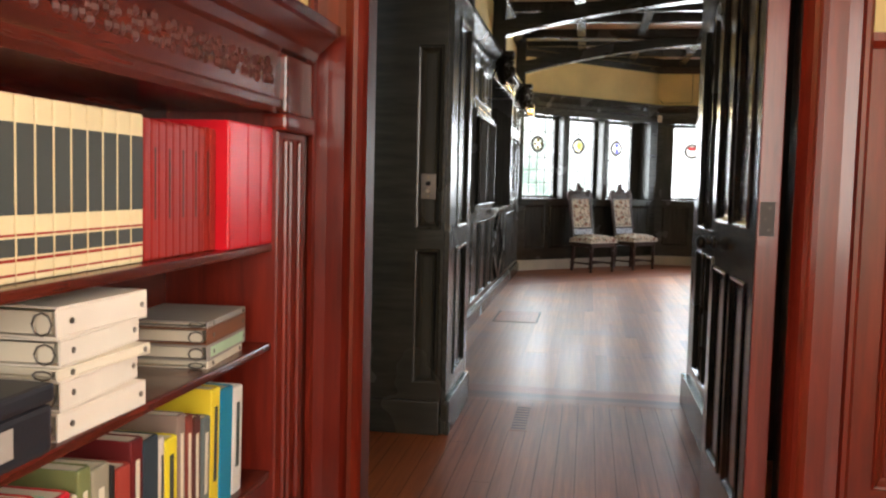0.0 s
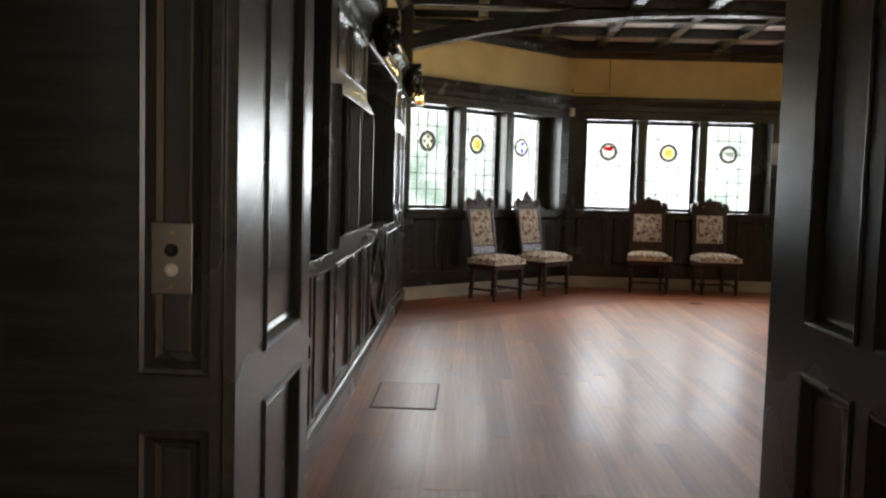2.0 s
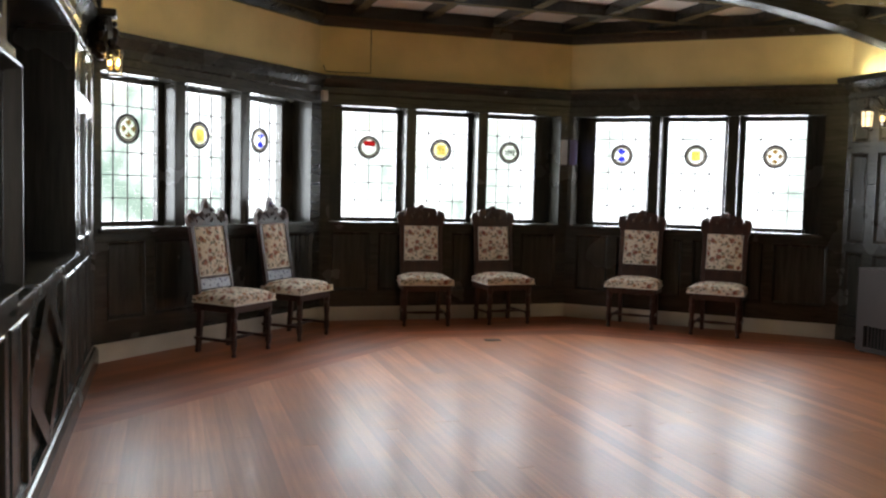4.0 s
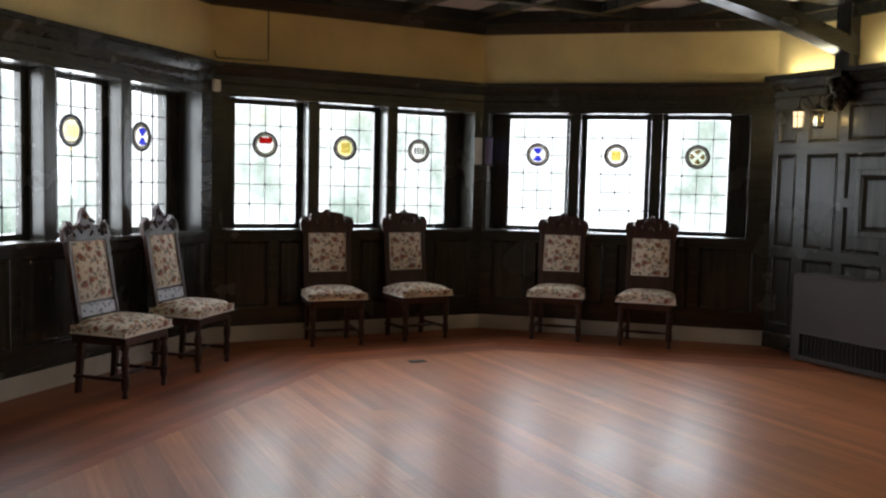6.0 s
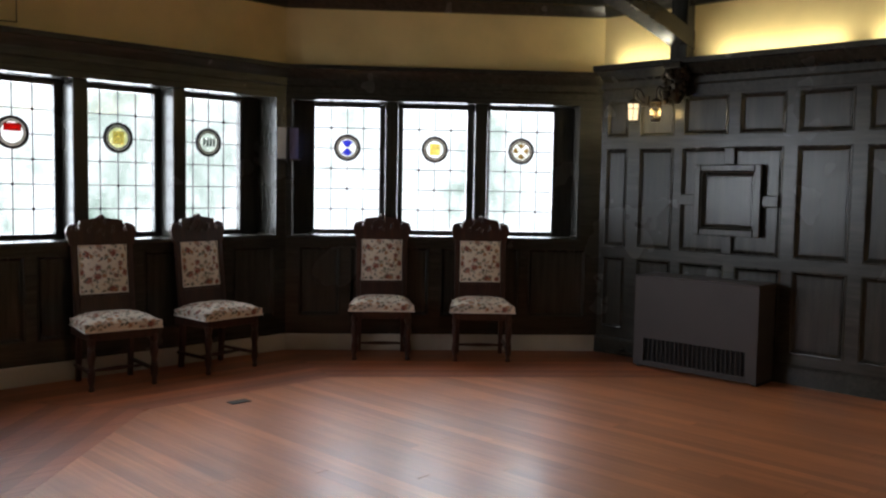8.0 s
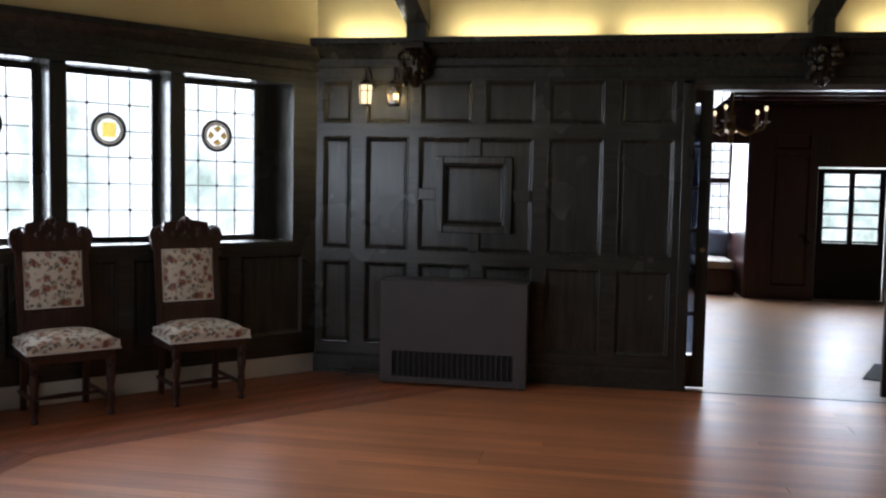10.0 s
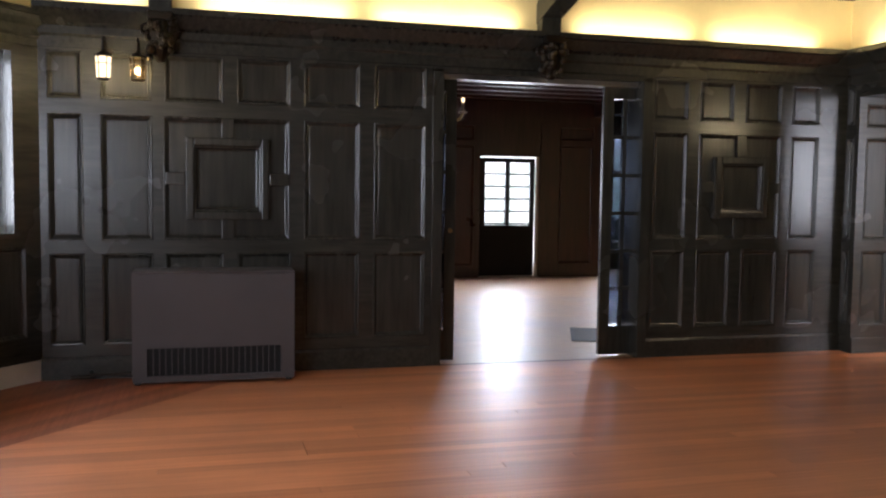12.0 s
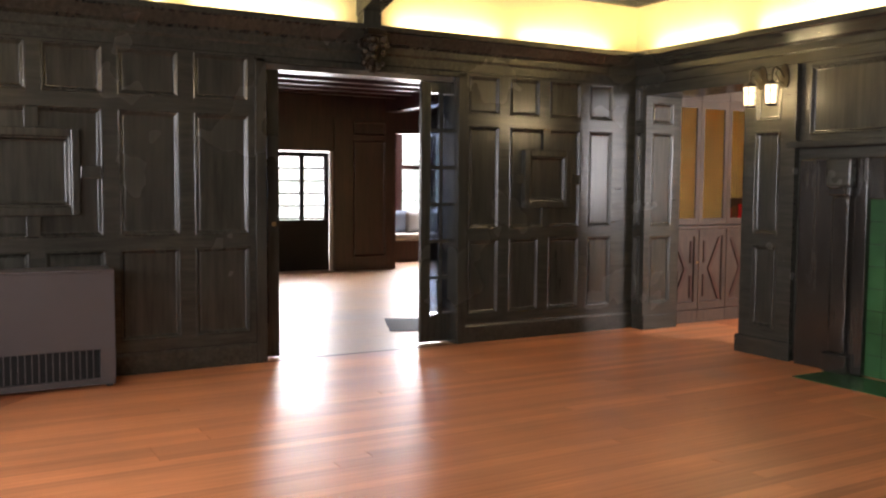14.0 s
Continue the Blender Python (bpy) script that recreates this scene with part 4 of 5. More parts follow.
shades = [(0.02, 0.03, 0.05), (0.45, 0.02, 0.02), (0.35, 0.52, 0.40), (0.52, 0.015, 0.03), (0.62, 0.55, 0.42), (0.18, 0.20, 0.08), (0.30, 0.27, 0.2), (0.02, 0.02, 0.02), (0.36, 0.05, 0.035), (0.13, 0.012, 0.014),
          (0.03, 0.045, 0.06), (0.55, 0.50, 0.44), (0.75, 0.62, 0.03), (0.25, 0.18, 0.15), (0.22, 0.05, 0.035), (0.10, 0.035, 0.03), (0.13, 0.16, 0.16), (0.80, 0.62, 0.04), (0.02, 0.26, 0.42), (0.72, 0.70, 0.66)]
widths = [0.056, 0.024, 0.036, 0.070, 0.022, 0.046, 0.066, 0.02, 0.062, 0.052, 0.070, 0.028, 0.062, 0.042, 0.040, 0.044, 0.050, 0.056, 0.085, 0.068]
names = ["navy", "red", "pale green", "crimson", "beige", "olive", "grey", "black", "brick red", "maroon", "slate blue", "ivory", "lemon yellow", "taupe", "brown", "dark brown", "grey-green", "bright yellow", "cyan blue", "white"]
y = 2.44 - sum(widths) - 0.02
for k, (c, w, nm) in enumerate(zip(shades, widths, names)):
    h = 0.262 + 0.014 * ((k * 7) % 4) + 0.02 * (k > 16)
    mt = cloth("cover_" + nm.replace(" ", "_"), c, 0.45)
    ink = PAPER if sum(c) < 0.9 else SLATE
    book(y, w - 0.002, h, 0.16 + 0.01 * (k % 4), 0.243, mt, nm + " paperback standing on the lower shelf", [(h * 0.25, h * 0.85, 0.34, ink)] if w > 0.027 and k not in (1, 3, 8, 18, 10) else [], lean=-2.0 if k > 15 else 0.0, x=BX - 0.035)
    y += w + 0.001
y = 0.95
while y < 1.34:
    book(y, 0.04, 0.24 + 0.01 * ((y * 100) % 3), 0.17, 0.243, cloth("cover", (0.1 + 0.3 * ((y * 31) % 1), 0.06, 0.05)), "worn red-brown hardback on the lower shelf")
    y += 0.045

# set the library at its true size behind the hall
LIBRARY = Matrix.Translation((0.352, 0.048, 1.157)) @ Matrix.Scale(0.866, 4) @ Matrix.Translation((-0.311, -0.118, -1.106))
for ob in [o for o in bpy.data.objects if o not in SETTLED and o.parent is None and not o.name.startswith("light_switch")]:
    ob.matrix_basis = LIBRARY @ ob.matrix_basis

# ---------------------------------------------------------------- chairs
def tapestry(name, ground, tints):
    """Woven floral cloth: pale ground, scattered blooms in several colours, leaves and a fine weave."""
    m = mat(name, ground, 0.85, spec=0.2)
    b = m.node_tree.nodes["Principled BSDF"]
    v = coords(m, (1, 1, 1))
    base = m.node_tree.nodes.new("ShaderNodeRGB")
    base.outputs[0].default_value = (*ground, 1)
    cur = base.outputs[0]
    for k, (scale, size, tint) in enumerate(tints):
        off = m.node_tree.nodes.new("ShaderNodeMapping")
        off.inputs["Location"].default_value = (k * 3.1, k * 1.7, k * 2.3)
        link(m, v, off.inputs["Vector"])
        wob = node(m, "ShaderNodeTexNoise", Scale=60.0, Detail=2.0)
        link(m, off.outputs[0], wob.inputs["Vector"])
        add = m.node_tree.nodes.new("ShaderNodeMix")
        add.data_type = "VECTOR"
        add.inputs["Factor"].default_value = 0.03
        link(m, off.outputs[0], add.inputs["A"])
        link(m, wob.outputs["Color"], add.inputs["B"])
        vor = node(m, "ShaderNodeTexVoronoi", Scale=scale)
        link(m, add.outputs["Result"], vor.inputs["Vector"])
        r = ramp(m, vor.outputs["Distance"], [(size * 0.55, (1, 1, 1)), (size, (0, 0, 0))])
        spot = node(m, "ShaderNodeTexNoise", Scale=scale * 7)
        link(m, v, spot.inputs["Vector"])
        tone = ramp(m, spot.outputs["Fac"], [(0.4, tint), (0.62, tuple(min(1, c * 2.2 + 0.08) for c in tint))])
        mix = m.node_tree.nodes.new("ShaderNodeMix")
        mix.data_type = "RGBA"
        link(m, r.outputs[0], mix.inputs["Factor"])
        link(m, cur, mix.inputs["A"])
        link(m, tone.outputs[0], mix.inputs["B"])
        cur = mix.outputs["Result"]
    link(m, cur, b.inputs["Base Color"])
    weave = node(m, "ShaderNodeTexNoise", Scale=420.0)
    link(m, v, weave.inputs["Vector"])
    bump(m, weave.outputs["Fac"], 0.35, 0.002)
    return m


FLORAL = tapestry("floral_tapestry", (0.74, 0.67, 0.57), [(22.0, 0.42, (0.13, 0.12, 0.08)), (13.0, 0.40, (0.16, 0.045, 0.028)), (17.0, 0.34, (0.22, 0.10, 0.04)), (28.0, 0.33, (0.07, 0.075, 0.065))])
PIPING = cloth("pale_piping", (0.70, 0.66, 0.60), 0.8)
# bluish-white reflections on the carved chairs' lower splat, painted as a pattern
SPLAT_SHEEN = tapestry("bluish_splat_sheen", (0.62, 0.66, 0.75), [(30.0, 0.33, (0.02, 0.03, 0.10)), (22.0, 0.30, (0.03, 0.05, 0.16))])
LEG = [(0.017, 0.0), (0.021, 0.012), (0.015, 0.03), (0.018, 0.05), (0.026, 0.075), (0.026, 0.135), (0.019, 0.142), (0.026, 0.152), (0.019, 0.162), (0.020, 0.18), (0.029, 0.235), (0.024, 0.275), (0.017, 0.288), (0.027, 0.296), (0.017, 0.305), (0.027, 0.315), (0.027, 0.36)]


def side_chair(carved):
    """A tall-backed side chair; its front feet stand on y = 0, the back rises at y = 0.44, and it faces -y."""
    chair = new("side_chair")
    tilt = pose(0, 0.375, 0.42, -7 if not carved else -10, 0, 0)
    for s in (-1, 1):
        bm = bmesh.new()
        lathe(bm, LEG, pose(s * 0.205, 0.02, 0), 12)
        part("leg", bm, CHAIR, chair)
        bm = bmesh.new()
        slab(bm, [(0.0, 0.0), (0.032, 0.0), (0.020, 0.2), (0.0, 0.42), (-0.034, 0.42), (-0.022, 0.2)], 0.032, pose(s * 0.175 + 0.016, 0.405, 0, 0, 0, 90))
        part("leg", bm, CHAIR, chair)
        part("side_stretcher", boxed(s * 0.19 - 0.011, s * 0.19 + 0.011, 0.03, 0.44, 0.105, 0.128, 0.004), CHAIR, chair)
        part("side_rail", boxed(s * 0.205 - 0.016, s * 0.205 + 0.016, 0.0, 0.43, 0.345, 0.405, 0.005), CHAIR, chair)
    bm = bmesh.new()
    lathe(bm, [(0.009, -0.2), (0.011, -0.12), (0.016, -0.02), (0.016, 0.02), (0.011, 0.12), (0.009, 0.2)], pose(0, 0.16, 0.117, 0, 90, 0), 10)
    part("cross_stretcher", bm, CHAIR, chair)
    part("front_rail", boxed(-0.225, 0.225, 0.0, 0.03, 0.345, 0.405, 0.006), CHAIR, chair)
    part("back_rail", boxed(-0.19, 0.19, 0.405, 0.435, 0.345, 0.42, 0.006), CHAIR, chair)
    # stuffed seat, domed
    bm = bmesh.new()
    n = 10
    grid = []
    for i in range(n + 1):
        row = []
        for j in range(n + 1):
            a, b = -1 + 2 * i / n, -1 + 2 * j / n
            w = 0.250 - 0.028 * (b + 1) / 2
            dome = (1 - abs(a) ** 3.2) * (1 - abs(b) ** 3.2)
            row.append(bm.verts.new((a * w, 0.21 + b * 0.225, 0.458 + 0.052 * dome ** 0.6)))
        grid.append(row)
    for i in range(n):
        for j in range(n):
            f = bm.faces.new((grid[i][j], grid[i + 1][j], grid[i + 1][j + 1], grid[i][j + 1]))
            f.smooth = True
    rim = [grid[i][0] for i in range(n)] + [grid[n][j] for j in range(n)] + [grid[i][n] for i in range(n, 0, -1)] + [grid[0][j] for j in range(n, 0, -1)]
    low = [bm.verts.new((v.co.x, v.co.y, 0.404)) for v in rim]
    for k in range(len(rim)):
        q = (k + 1) % len(rim)
        bm.faces.new((rim[k], rim[q], low[q], low[k]))
    bm.faces.new(low)
    seat = part("seat", bm, FLORAL, chair, "seat covered in floral tapestry")
    bm = bmesh.new()
    tube(bm, [(-0.222, 0.44, 0.409), (-0.252, -0.017, 0.409), (0.252, -0.017, 0.409), (0.222, 0.44, 0.409)], 0.0065, 6)
    part("piping", bm, PIPING, seat)
    # raked back, built upright and tilted
    back = part("backrest", boxed(-0.205, -0.168, 0.0, 0.034, -0.02, 0.62, 0.006), CHAIR, chair, m=tilt)
    part("back_stile", boxed(0.168, 0.205, 0.0, 0.034, -0.02, 0.62, 0.006), CHAIR, back)
    part("back_panel", boxed(-0.168, 0.168, 0.012, 0.028, 0.08, 0.62), CHAIR, back)
    if carved:
        # lower splat carries its bright reflections as colour
        part("tile_splat", boxed(-0.165, 0.165, 0.0, 0.011, 0.085, 0.165, 0.003), SPLAT_SHEEN, back, "lower splat with bluish-white reflections put into its colour")
        z0, z1 = 0.19, 0.585
    else:
        part("lower_splat", boxed(-0.168, 0.168, 0.0, 0.03, 0.05, 0.185, 0.006), CHAIR, back)
        z0, z1 = 0.205, 0.56
    bm = bmesh.new()
    n = 8
    grid = [[bm.verts.new((-0.158 + 0.316 * i / n, 0.011 - 0.028 * ((1 - abs(2 * i / n - 1) ** 4) * (1 - abs(2 * j / n - 1) ** 4)), z0 + (z1 - z0) * j / n)) for j in range(n + 1)] for i in range(n + 1)]
    for i in range(n):
        for j in range(n):
            bm.faces.new((grid[i][j], grid[i + 1][j], grid[i + 1][j + 1], grid[i][j + 1])).smooth = True
    pad = part("back_pad", bm, FLORAL, back, "upright floral tapestry back pad")
    bm = bmesh.new()
    tube(bm, [(-0.160, 0.006, z0), (0.160, 0.006, z0), (0.160, 0.006, z1), (-0.160, 0.006, z1), (-0.160, 0.006, z0)], 0.006, 6)
    part("piping", bm, PIPING, pad)
    # crest
    bm = bmesh.new()
    if carved:
        top = []
        for i in range(41):
            x = -0.225 + 0.45 * i / 40
            top.append((x, 0.585 + 0.055 * math.exp(-((abs(x) - 0.165) / 0.05) ** 2) + 0.125 * math.exp(-(x / 0.06) ** 2) + 0.008 * math.sin(i * 1.9)))
        slab(bm, [(0.225, 0.53), (-0.225, 0.53)] + top, 0.034)
    else:
        top = []
        for i in range(41):
            x = -0.235 + 0.47 * i / 40
            a = abs(x)
            z = 0.655 - 0.55 * a * a - 0.02 * a
            if a > 0.15:
                z = 0.575 + 0.045 * math.sqrt(max(0.0, 1 - ((a - 0.192) / 0.043) ** 2))
            elif a < 0.035:
                z += 0.02 * math.cos(a / 0.035 * math.pi / 2)
            top.append((x, z))
        slab(bm, [(0.215, 0.50), (-0.215, 0.50)] + top, 0.036)
    lift = Matrix.Translation((0, 0, 0.06))
    crest = part("crest_rail", bm, CHAIR, back, "carved and scrolled crest rail", m=lift @ Matrix.Translation((0, 0, -0.53 * 0.25)) @ Matrix.Diagonal((1, 1, 1.25, 1)))
    bm = bmesh.new()
    rnd = random.Random(5)
    for k in range(34 if carved else 15):
        x = rnd.uniform(-0.2, 0.2) if carved else rnd.uniform(-0.09, 0.09)
        zz = 0.56 + rnd.random() * (0.03 + (0.12 if carved else 0.07) * math.exp(-(x / 0.07) ** 2) + 0.03 * math.exp(-((abs(x) - 0.165) / 0.05) ** 2))
        ball(bm, (x, -0.002, zz), 0.009 + 0.007 * rnd.random(), 1.0, 6)
    for s in (-1, 1):
        tube(bm, [(s * (0.165 + 0.035 * (1 - a / 420) * math.cos(radians(a))), -0.004, 0.592 + 0.035 * (1 - a / 420) * math.sin(radians(a))) for a in range(0, 400, 30)], 0.007, 5)
    ball(bm, (0, 0.0, 0.655 if not carved else 0.665), 0.022, 1.0, 8)
    tagged(part("carving", bm, CHAIR, crest), kind="stuff")
    return chair


plain = carved = None
SIZE = Matrix.Diagonal((1.06, 0.96, 1.0, 1.0))
for k, (x, y, a) in enumerate(CHAIRS):
    if k < 2:
        if carved is None:
            carved = ob = side_chair(True)
            tagged(ob, "dark walnut chair with pierced carved crest and reflections coloured onto its splat", "chair", "chairs round the bay")
            ob.matrix_basis = pose(x, y, 0, 0, 0, a) @ SIZE
        else:
            copy_thing(carved, pose(x, y, 0, 0, 0, a))
    elif plain is None:
        plain = ob = side_chair(False)
        tagged(ob, "dark walnut chair with scrolled crest and floral tapestry", "chair", "chairs round the bay")
        ob.matrix_basis = pose(x, y, 0, 0, 0, a) @ SIZE
    else:
        copy_thing(plain, pose(x, y, 0, 0, 0, a))

# ---------------------------------------------------------------- convector heater
H0, H1, HZ = 10.655, 11.70, 0.745
heat = tagged(part("heater", boxed(5.810, 6.065, H0 + 0.01, H1 - 0.01, 0.02, HZ - 0.01), IRON), "grey-brown enamelled metal convector heater against the panelling", "heater")
part("top", boxed(5.765, 6.068, H0, H1, HZ - 0.012, HZ + 0.006, 0.008), IRON, heat)
part("front_panel", sheet([H0, H0 + 0.09, H1 - 0.09, H1], [0.02, 0.06, 0.245, HZ - 0.012], lambda u, z: not (H0 + 0.09 < u < H1 - 0.09 and 0.06 < z < 0.245), -0.018, 0.0), IRON, heat, m=Matrix(((0, 1, 0, 5.790), (1, 0, 0, 0), (0, 0, 1, 0), (0, 0, 0, 1))))
part("grille_back", boxed(5.800, 5.809, H0 + 0.08, H1 - 0.08, 0.05, 0.255), BLACK, heat)
n = 22
slat = mesh_from("slat", boxed(-0.006, 0.006, -0.003, 0.003, 0.0, 0.185), IRON)
for i in range(1, n):
    part("slat", slat, IRON, heat, m=Matrix.Translation((5.788, H0 + 0.09 + (H1 - H0 - 0.18) * i / n, 0.06)))
for yy in (H0 + 0.03, H1 - 0.03):
    part("foot", boxed(5.810, 6.040, yy - 0.02, yy + 0.02, 0.0, 0.02), BLACK, heat)
bm = bmesh.new()
tube(bm, [(6.060, 11.98, 0.05), (5.970, 11.98, 0.05), (5.970, 11.98, 0.035), (5.970, 12.10, 0.035)], 0.014, 8)
tube(bm, [(5.970, 11.98, 0.05), (5.970, 11.72, 0.05)], 0.010, 8)
part("valve_pipe", bm, BRONZE, heat, "dark pipe and valve by the floor")

# ---------------------------------------------------------------- lantern sconces
UNLIT = pane_glass("old_lantern_glass", (0.75, 0.62, 0.40), 0.2, 0.1)


def sconce(m, lit, reach=0.17):
    """Lantern on a bracket: local y points out of the wall, z = 0 at the lantern's middle."""
    s = new("wall_sconce")
    s.matrix_basis = m
    bm = bmesh.new()
    slab(bm, [(-0.03, 0.06), (0.03, 0.06), (0.045, 0.12), (0.03, 0.2), (0.0, 0.235), (-0.03, 0.2), (-0.045, 0.12)], 0.012)
    part("backplate", bm, BRONZE, s)
    bm = bmesh.new()
    tube(bm, [(0, 0.01, 0.13), (0, reach * 0.4, 0.19), (0, reach * 0.8, 0.2), (0, reach, 0.17), (0, reach, 0.11)], 0.007, 8)
    tube(bm, [(0, 0.01, 0.09), (0, reach * 0.45, 0.10), (0, reach * 0.75, 0.15), (0, reach * 0.6, 0.18)], 0.005, 8)
    part("arm", bm, BRONZE, s)
    bm = bmesh.new()
    lathe(bm, [(0.058, 0.068), (0.060, 0.074), (0.035, 0.088), (0.014, 0.10), (0.010, 0.115), (0.004, 0.12)], pose(0, reach, 0), 6)
    cap = part("lantern_cap", bm, BRONZE, s)
    bm = bmesh.new()
    lathe(bm, [(0.036, -0.082), (0.046, -0.075), (0.046, -0.068)], pose(0, reach, 0), 6)
    part("lantern_base", bm, BRONZE, s)
    for k in range(6):
        a = radians(60 * k)
        bm = bmesh.new()
        tube(bm, [(0.045 * math.cos(a), reach + 0.045 * math.sin(a), -0.07), (0.052 * math.cos(a), reach + 0.052 * math.sin(a), 0.07)], 0.004, 5)
        part("lantern_bar", bm, BRONZE, s)
    bm = bmesh.new()
    tube(bm, [(0.05 * math.cos(radians(60 * k)), reach + 0.05 * math.sin(radians(60 * k)), 0.025) for k in range(7)], 0.003, 5)
    part("lantern_band", bm, BRONZE, s)
    bm = bmesh.new()
    lathe(bm, [(0.042, -0.067), (0.048, 0.066)], pose(0, reach, 0), 6)
    part("lantern_glass", bm, LAMPGLASS if lit else UNLIT, s, "glowing amber glass" if lit else "dim glass").visible_shadow = False
    return tagged(s, "dark bronze wall lantern with %s amber glass" % ("lit" if lit else "dim"), "wall lamp", "lantern sconces")


EW = Matrix(((0, -1, 0, 0), (1, 0, 0, 0), (0, 0, 1, 0), (0, 0, 0, 1)))
for yy, lit in ((11.87, True), (11.66, False)):
    sconce(Matrix.Translation((EAST - 0.022, yy, 2.07)) @ EW, lit)
for yy, lit in ((11.74, True), (11.53, False)):
    sconce(Matrix.Translation((WEST + 0.022, yy, 2.13)) @ EW.inverted(), lit)
for xx, lit in ((4.61, True), (4.41, True)):
    sconce(Matrix.Translation((xx, SOUTH + 0.073, 1.98)), lit, 0.14)

# ---------------------------------------------------------------- carved corbels under the beams
def corbel(m, seed):
    rnd = random.Random(seed)
    bm = bmesh.new()
    box(bm, -0.08, 0.08, 0.0, 0.19, 0.17, 0.22, 0.012)
    lathe(bm, [(0.02, -0.10), (0.05, -0.06), (0.075, 0.0), (0.085, 0.08), (0.075, 0.15), (0.07, 0.18)], Matrix.Translation((0, 0.09, 0)), 10)
    for k in range(26):
        a, z = rnd.uniform(-1.7, 1.7), rnd.uniform(-0.08, 0.16)
        ball(bm, (0.085 * math.sin(a), 0.09 + 0.085 * math.cos(a), z), 0.016 + 0.02 * rnd.random(), 1.0, 7)
    for s in (-1, 1):
        tube(bm, [(s * (0.09 + 0.03 * math.cos(radians(t))), 0.12, 0.10 + 0.045 * math.sin(radians(t)) * (1 - t / 500)) for t in range(0, 390, 30)], 0.012, 6)
    return tagged(part("corbel", bm, BRONZE, m=m), "glossy black carved scroll corbel under a ceiling beam", "corbel", "carved corbels")


for k, yy in enumerate(BEAMS):
    corbel(Matrix.Translation((EAST - 0.022, yy, 2.23)) @ EW, k)
    corbel(Matrix.Translation((WEST + 0.022, yy, 2.23)) @ EW.inverted(), k + 7)

# ---------------------------------------------------------------- pocket doors of the east room
cas = tagged(part("door_frame_2", boxed(6.065, 6.087, 9.55, 9.63, 0, 2.19, 0.005), PANEL), "dark oak casing of the wide sliding-door opening", "door frame", kind="structure")
part("casing", boxed(6.065, 6.087, 7.87, 7.95, 0, 2.19, 0.005), PANEL, cas)
part("casing_head", boxed(6.065, 6.087, 7.87, 9.63, 2.16, 2.20, 0.005), PANEL, cas)
part("track", boxed(6.16, 6.31, 7.95, 9.55, 2.13, 2.168), NICKEL, cas, "pale metal head track")


def pocket_door(y_edge, way, shown, columns):
    """A glazed sliding leaf: its leading stile at y_edge, running back along way."""
    y = lambda d: y_edge - way * d
    span = lambda a, b: (min(y(a), y(b)), max(y(a), y(b)))
    d = tagged(part("door_%d" % (2 if way > 0 else 3), boxed(6.21, 6.255, *span(0, 0.085), 0.01, 2.13, 0.004), PANEL), "half-open dark oak sliding door with small glass panes", "door", kind="structure")
    rest = shown - 0.085
    part("bottom_rail", boxed(6.21, 6.255, *span(0.085, shown), 0.01, 0.24), PANEL, d)
    part("top_rail", boxed(6.21, 6.255, *span(0.085, shown), 2.04, 2.13), PANEL, d)
    rows = 6
    for i in range(1, rows):
        z = 0.24 + 1.80 * i / rows
        part("glazing_bar", boxed(6.215, 6.25, *span(0.085, shown), z - 0.014, z + 0.014), PANEL, d)
    step = 0.10
    c = 1
    while c * step < rest:
        part("glazing_bar", boxed(6.2152, 6.2498, *span(0.085 + c * step - 0.013, 0.085 + c * step + 0.013), 0.24, 2.04), PANEL, d)
        c += 1
    for i in range(rows):
        z0 = 0.24 + 1.80 * i / rows
        part("pane", boxed(6.23, 6.234, *span(0.085, shown), z0 + 0.014, z0 + 1.80 / rows - 0.014), SLIDEGLASS, d)
    return d


left_leaf = pocket_door(9.41, -1, 0.15, 1)
right_leaf = pocket_door(8.21, 1, 0.27, 2)
bm = bmesh.new()
lathe(bm, [(0.018, 0), (0.018, 0.006)], pose(6.21, 9.45, 1.0, 0, -90, 0), 12)
part("pull", bm, BRASS, left_leaf, "small brass flush pull")

# ---------------------------------------------------------------- east room
solid("east_room_wall", RED_DARK, "dark red-brown panelled wall", "wall", (12.3, 12.45, 5.38, 6.42, 0, 2.75), (12.3, 12.45, 7.34, 8.25, 0, 2.75), (12.3, 12.45, 6.42, 7.34, 1.80, 2.75), (6.37, 14.2, 11.0, 11.2, 0, 2.75), (6.37, 14.2, 3.0, 3.2, 0, 2.75),
           (13.9, 14.1, 3.2, 5.5, 0, 0.60), (13.9, 14.1, 3.2, 5.5, 2.32, 2.75), (13.9, 14.1, 8.15, 11.0, 0, 0.60), (13.9, 14.1, 8.15, 11.0, 2.32, 2.75), (12.3, 12.45, 8.25, 11.0, 2.1, 2.75), (12.3, 12.45, 3.2, 5.38, 2.1, 2.75), (12.45, 13.9, 5.38, 5.5, 0, 2.75), (12.45, 13.9, 8.15, 8.25, 0, 2.75),
           (6.37, 6.40, 3.2, 7.6, 0, 2.75), (6.37, 6.40, 9.9, 11.0, 0, 2.75), (6.37, 6.40, 7.6, 9.9, 2.17, 2.75))
panelled("east_room_panelling", (12.3, 5.38), (12.3, 6.40), 0.0, 2.3, [(0.17, 0.72, 0.2, 1.98), (0.17, 0.72, 2.05, 2.26)], thick=0.01, material=RED_DARK, rail=RED_DARK, label="dark red-brown wall panelling")
panelled("east_room_panelling_north", (12.3, 7.36), (12.3, 8.23), 0.0, 2.3, [(0.08, 0.55, 0.18, 1.95), (0.08, 0.55, 2.02, 2.24)], thick=0.01, material=RED_DARK, rail=RED_DARK, label="dark red-brown wall panelling")
